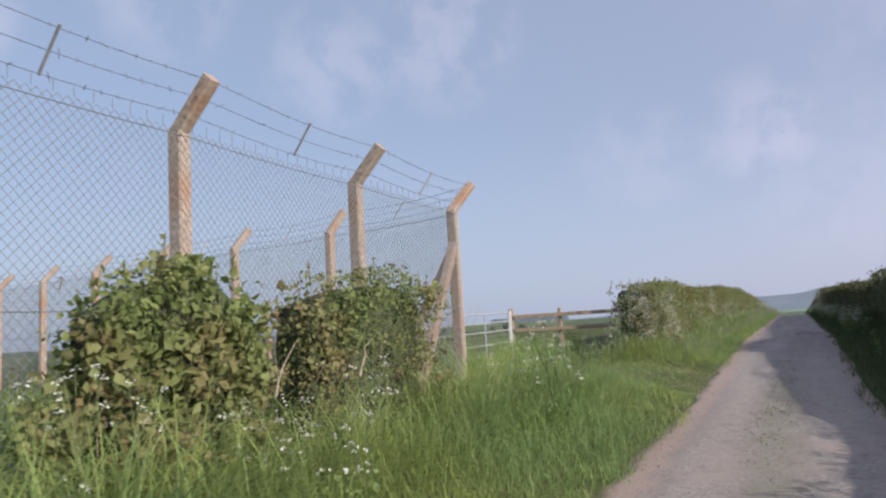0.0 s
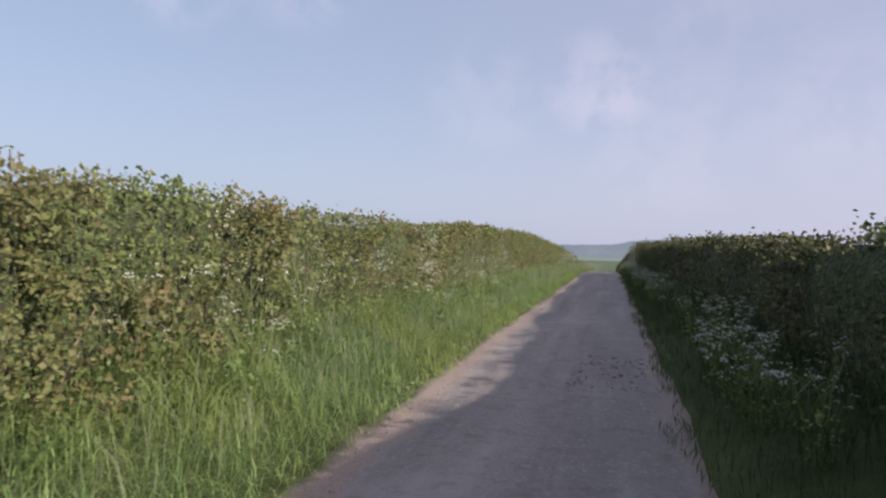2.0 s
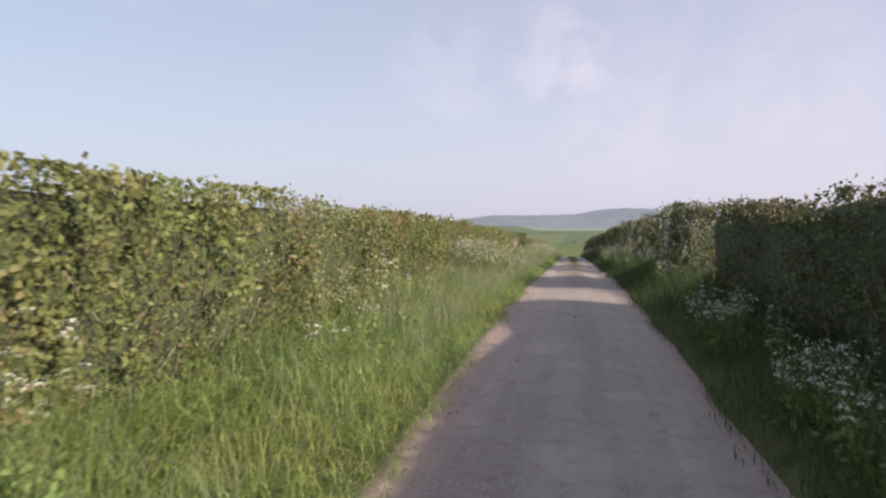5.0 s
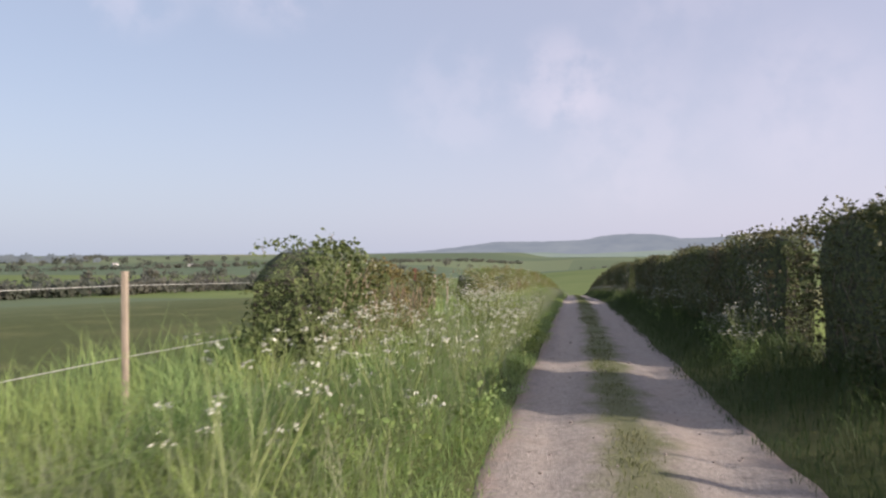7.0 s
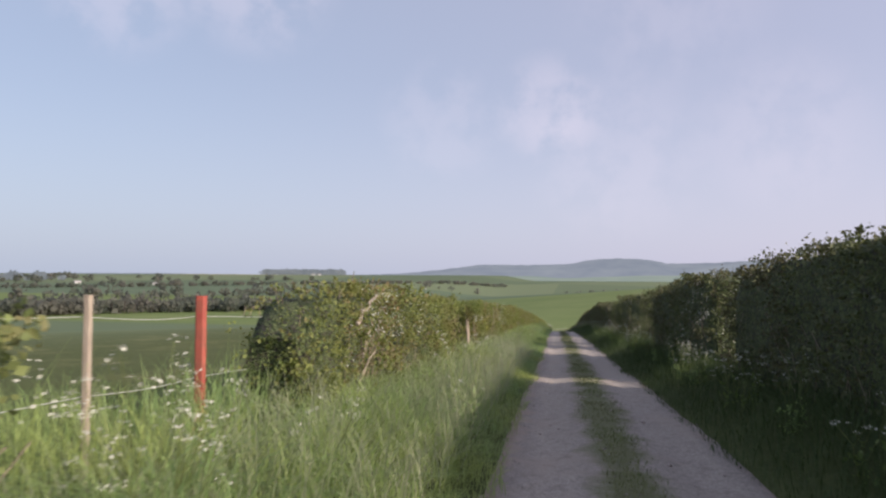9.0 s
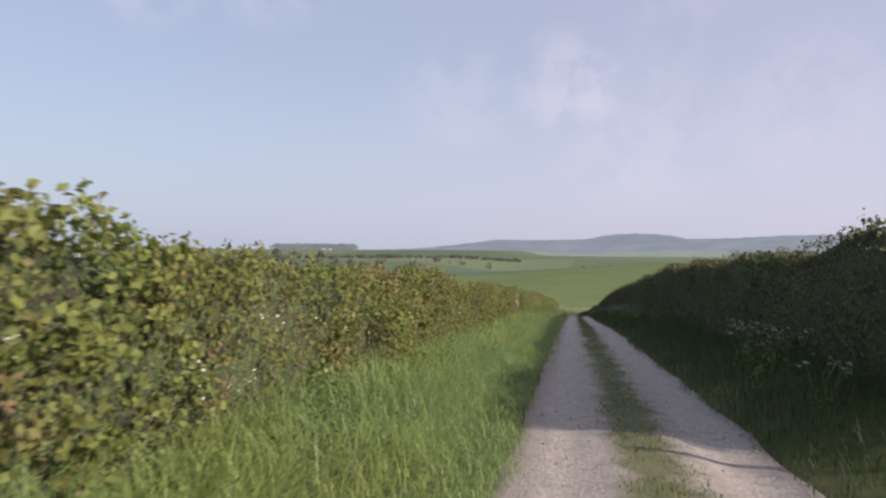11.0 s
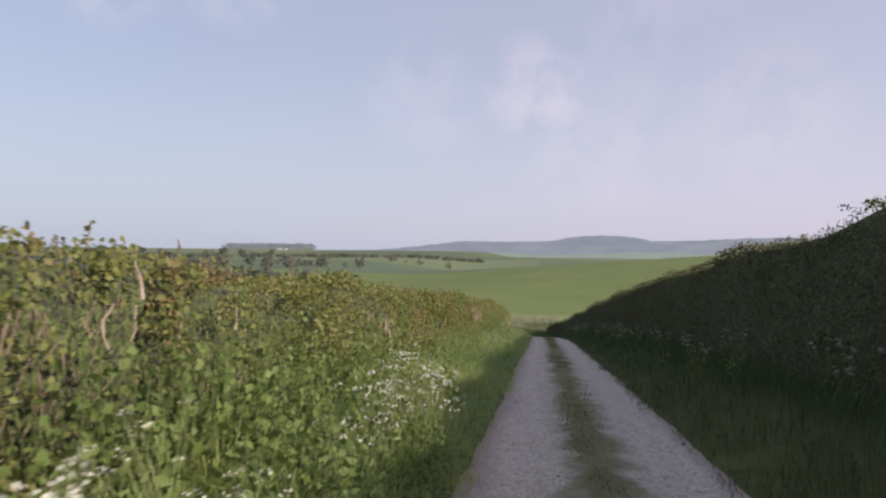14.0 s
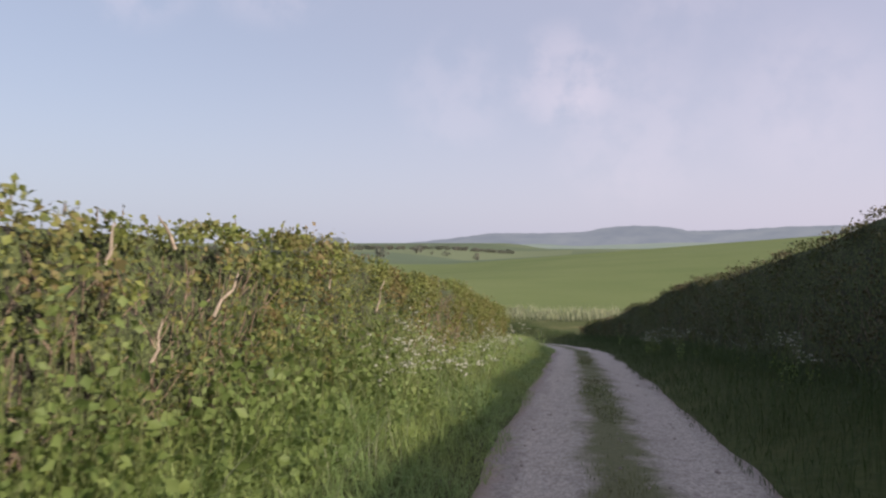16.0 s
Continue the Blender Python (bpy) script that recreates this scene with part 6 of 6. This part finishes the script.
for owner, mat, rows in (
        (clipped, M_BLEACHED, ((72.15, 1.06, 0.42, -21, 0.014), (72.2, 1.2, 0.24, 44, 0.012), (72.82, 1.12, 0.3, -13, 0.013), (72.16, 0.88, 0.24, -49, 0.02), (72.48, 0.88, 0.28, -57, 0.02), (77.6, 0.92, 0.3, 14, 0.014),
                               (30.7, 1.0, 0.22, 20, 0.012), (30.9, 0.9, 0.2, 60, 0.012), (35.9, 1.05, 0.3, 20, 0.011), (36.6, 0.75, 0.35, 25, 0.011), (67.6, 1.05, 0.3, -20, 0.012), (79.9, 0.75, 0.42, 6, 0.034), (79.6, 0.9, 0.3, -30, 0.014))),
        (thorn, M_BLEACHED, ((82.63, 0.66, 1.15, 62, 0.022), (82.46, 1.0, 0.47, 80, 0.013), (85.75, 0.86, 0.4, -50, 0.03), (85.5, 0.95, 0.28, 20, 0.022), (83.6, 1.0, 0.3, 10, 0.01), (83.9, 1.0, 0.3, -5, 0.01), (84.2, 0.98, 0.3, 8, 0.01))),
        (bramble, M_BLEACHED, ((114.75, 0.64, 0.22, -53, 0.016), (115.02, 0.75, 0.26, -27, 0.011), (114.74, 0.84, 0.2, -7, 0.016), (114.0, 0.72, 0.24, 14, 0.018), (114.2, 0.92, 0.2, 10, 0.02))),
        (bramble, M_DEAD, ((113.95, 0.75, 0.5, -8, 0.006), (114.45, 0.8, 0.45, 4, 0.006))),
        (hedge_a, M_BLEACHED, ((126.67, 1.16, 0.75, 75, 0.022), (126.9, 0.8, 0.45, 74, 0.014), (126.8, 0.55, 0.4, 70, 0.016))),
        (hedge_b, M_BLEACHED, ((138.4, 0.3, 0.55, 15, 0.013), (142.64, 0.93, 0.24, -10, 0.03), (142.99, 1.4, 0.16, -11, 0.02), (143.67, 1.0, 0.3, -31, 0.015), (144.2, 1.05, 0.4, 60, 0.01))),
        (hedge_b, M_DEAD, ((137.99, 0.45, 0.7, -1, 0.014), (143.4, 1.15, 0.55, -20, 0.007), (143.9, 1.2, 0.55, 10, 0.007), (144.4, 1.1, 0.6, 35, 0.007))),
        (hedge_b, M_BLEACHED, ((180.76, 0.95, 0.48, 2, 0.018), (181.28, 1.08, 0.34, -18, 0.018), (181.33, 0.86, 0.28, -6, 0.02), (181.0, 0.96, 0.2, -7, 0.018), (181.52, 1.08, 0.18, -14, 0.014), (181.7, 1.27, 0.22, 41, 0.013), (181.6, 0.94, 0.22, 65, 0.014))),
        (hedge_b, M_BLEACHED, ((192.2, 1.25, 0.16, -80, 0.028), (192.31, 0.72, 0.55, -38, 0.012), (194.12, 1.15, 0.28, 1, 0.032), (192.8, 0.95, 0.35, 30, 0.014), (200.4, 0.8, 0.6, -30, 0.012), (201.3, 0.7, 0.2, 0, 0.02))),
        (hedge_b, M_LICHEN, ((198.92, 0.93, 0.4, -11, 0.019), (198.74, 1.1, 0.22, -18, 0.017), (199.55, 1.05, 0.5, 59, 0.026), (198.95, 0.88, 0.38, -80, 0.02))),
        (hedge_b, M_BLEACHED, ((199.69, 1.25, 0.34, 13, 0.014), (199.23, 1.18, 0.32, -31, 0.016), (199.39, 0.76, 0.38, -3, 0.017), (198.41, 0.88, 0.22, 3, 0.022), (199.05, 0.86, 0.3, 66, 0.013), (198.6, 0.82, 0.5, 20, 0.012), (199.3, 0.8, 0.45, -40, 0.012), (199.1, 1.0, 0.4, 50, 0.011))),
        (hedge_b, M_BLEACHED, ((208.4, 1.36, 0.2, -8, 0.018), (208.8, 1.08, 0.22, 0, 0.012), (208.1, 1.1, 0.24, 30, 0.009), (208.3, 1.12, 0.2, -25, 0.008), (209.6, 1.15, 0.16, 10, 0.01), (211.4, 0.75, 0.42, 0, 0.012), (213.5, 1.05, 0.22, 0, 0.01), (214.2, 1.05, 0.2, 8, 0.01), (215.0, 1.05, 0.22, -5, 0.01), (209.2, 0.8, 0.25, -50, 0.016))),
        (hedge_b, M_BLEACHED, ((214.56, 1.0, 0.44, 16, 0.018), (214.8, 0.84, 0.52, 45, 0.012), (214.97, 0.73, 0.44, 16, 0.012), (216.3, 0.72, 0.24, 52, 0.01), (228.43, 0.98, 0.48, 67, 0.02), (227.15, 1.32, 0.25, 85, 0.015), (227.5, 1.15, 0.2, -8, 0.014))),
        (hedge_b, M_BLEACHED, ((234.4, 1.58, 0.22, -32, 0.012), (234.86, 1.18, 0.42, 46, 0.012), (233.78, 1.45, 0.2, 22, 0.01), (238.7, 1.22, 0.44, 44, 0.011), (237.05, 1.43, 0.24, 0, 0.01), (234.17, 0.93, 0.24, 13, 0.01)))):
    for row in rows:
        bare_branch(owner, *row, mat)
# a dead bush fanning out of the hedge
for k in range(16):
    bare_branch(hedge_b, 228.9 + 0.05 * k, 0.95 + 0.05 * (k % 5), 0.34 + 0.05 * (k % 4), -26 + 3.4 * k, 0.006, M_DEAD, 2.6)


def hawthorn_tree(label, y, off, seed):
    """An old hedge thorn left standing: two bare leaning trunks under a flat clipped crown."""
    r = np.random.RandomState(seed)
    x = float(lane_x(y)) - off
    at = (x, y, float(ground_z(x, y)))
    e = thing("hawthorn_tree", label, "tree", at=at)
    road = float(lane_z(y)) - at[2]
    for k, (dy, tip) in enumerate(((-0.05, 0.06), (0.07, 0.24))):
        bm = bmesh.new()
        a, b, c = Vector((0.02 * k, dy, -0.1)), Vector((0.02, dy + 0.4 * tip, road + 0.8)), Vector((-0.03, dy + tip, road + 1.36))
        g = a.lerp(b, 0.5) + Vector((0.02, 0.03 * (1 - 2 * k), 0))
        rod(bm, a, g, 0.036, 0.031, 9)
        rod(bm, g - (b - g) * 0.05, b, 0.031, 0.029, 9)
        rod(bm, b - (c - b) * 0.05, c, 0.029, 0.02, 9, 0.3)
        part("trunk", bm, M_STAKE, e)
    for k in range(7):
        bm = bmesh.new()
        a = Vector((0, 0.12 + r.normal(0, 0.06), road + 1.25))
        b = a + Vector((r.uniform(-0.35, 0.3), r.uniform(-0.75, 0.8), r.uniform(0.02, 0.22)))
        rod(bm, a, b, 0.02, 0.006, 6)
        part("limb", bm, M_BARK, e)
    n = 11000
    p = np.stack([r.uniform(-0.42, 0.42, n), r.uniform(-0.78, 0.95, n), road + r.uniform(1.22, 1.62, n)], -1)
    p[:, 2] += (cloudy(p + 5, 2.2) - 0.5) * 0.22 - 0.1 * np.abs(p[:, 1]) * (r.rand(n) < 0.5)
    p = p[cloudy(p + 3, 3.1) + 0.3 * r.rand(n) > 0.42]
    v, f = leaves(p, np.array([[0.5, 0, 0.6]]) + r.normal(0, 0.4, p.shape), np.full((len(p), 1), 0.033), r)
    part_of("crown", mesh_from("crown", v, f, M_BRAMBLE), e, kind="stuff")
    w = np.array([[0.3, -0.7, road + 1.25]]) + r.normal(0, 0.12, (90, 3)) * np.array([[1, 1, 0.4]])
    v, f = leaves(w, r.normal(size=w.shape), np.full((len(w), 1), 0.026), r)
    part_of("blossom", mesh_from("blossom", v, f, M_PETAL), e, "a few white flowers", "stuff")


hawthorn_tree("old hawthorn with two bare trunks and a flat crown", 137.05, 2.8, 77)


def sprays(owner, y, h, reach, number, seed):
    """Flowering shoots that arch out of a hedge's end, along the lane."""
    r = np.random.RandomState(seed)
    seg, lp, wp = [], [], []
    for k in range(number):
        x = float(lane_x(y)) - 2.75 - 0.8 * r.rand()
        q = np.array([x, y - 0.15 * r.rand(), float(lane_z(y)) + h - 0.12 + 0.22 * r.rand()]) - np.array(owner.location)
        way = np.array([r.normal(0, 0.2), 1.0, r.uniform(-0.2, 0.22)])
        long = reach * r.uniform(0.45, 1.0)
        for j in range(5):
            e = q + way / np.linalg.norm(way) * long / 5
            seg.append((tuple(q), tuple(e)))
            lp.append(q + (e - q) * r.rand(26, 1) + r.normal(0, 0.045, (26, 3)))
            if j > 1 and r.rand() < 0.3:
                wp.append(e + r.normal(0, 0.035, (12, 3)))
            q, way = e, way + np.array([0, 0, -0.13]) + r.normal(0, 0.1, 3)
    v, f = wires(seg, 0.005)
    part_of("spray_wood", mesh_from("spray_wood", v, f, M_BARK), owner, kind="stuff")
    p = np.concatenate(lp)
    v, f = leaves(p, np.array([[0.5, 0, 0.6]]) + r.normal(0, 0.5, p.shape), np.full((len(p), 1), 0.034), r)
    part_of("spray_leaves", mesh_from("spray_leaves", v, f, M_HEDGE), owner, kind="stuff")
    p = np.concatenate(wp)
    v, f = leaves(p, r.normal(size=p.shape), np.full((len(p), 1), 0.02), r)
    part_of("blossom", mesh_from("blossom", v, f, M_PETAL), owner, "creamy white hawthorn blossom", "stuff")


sprays(blossoming, 105.8, 1.34, 0.72, 18, 78)
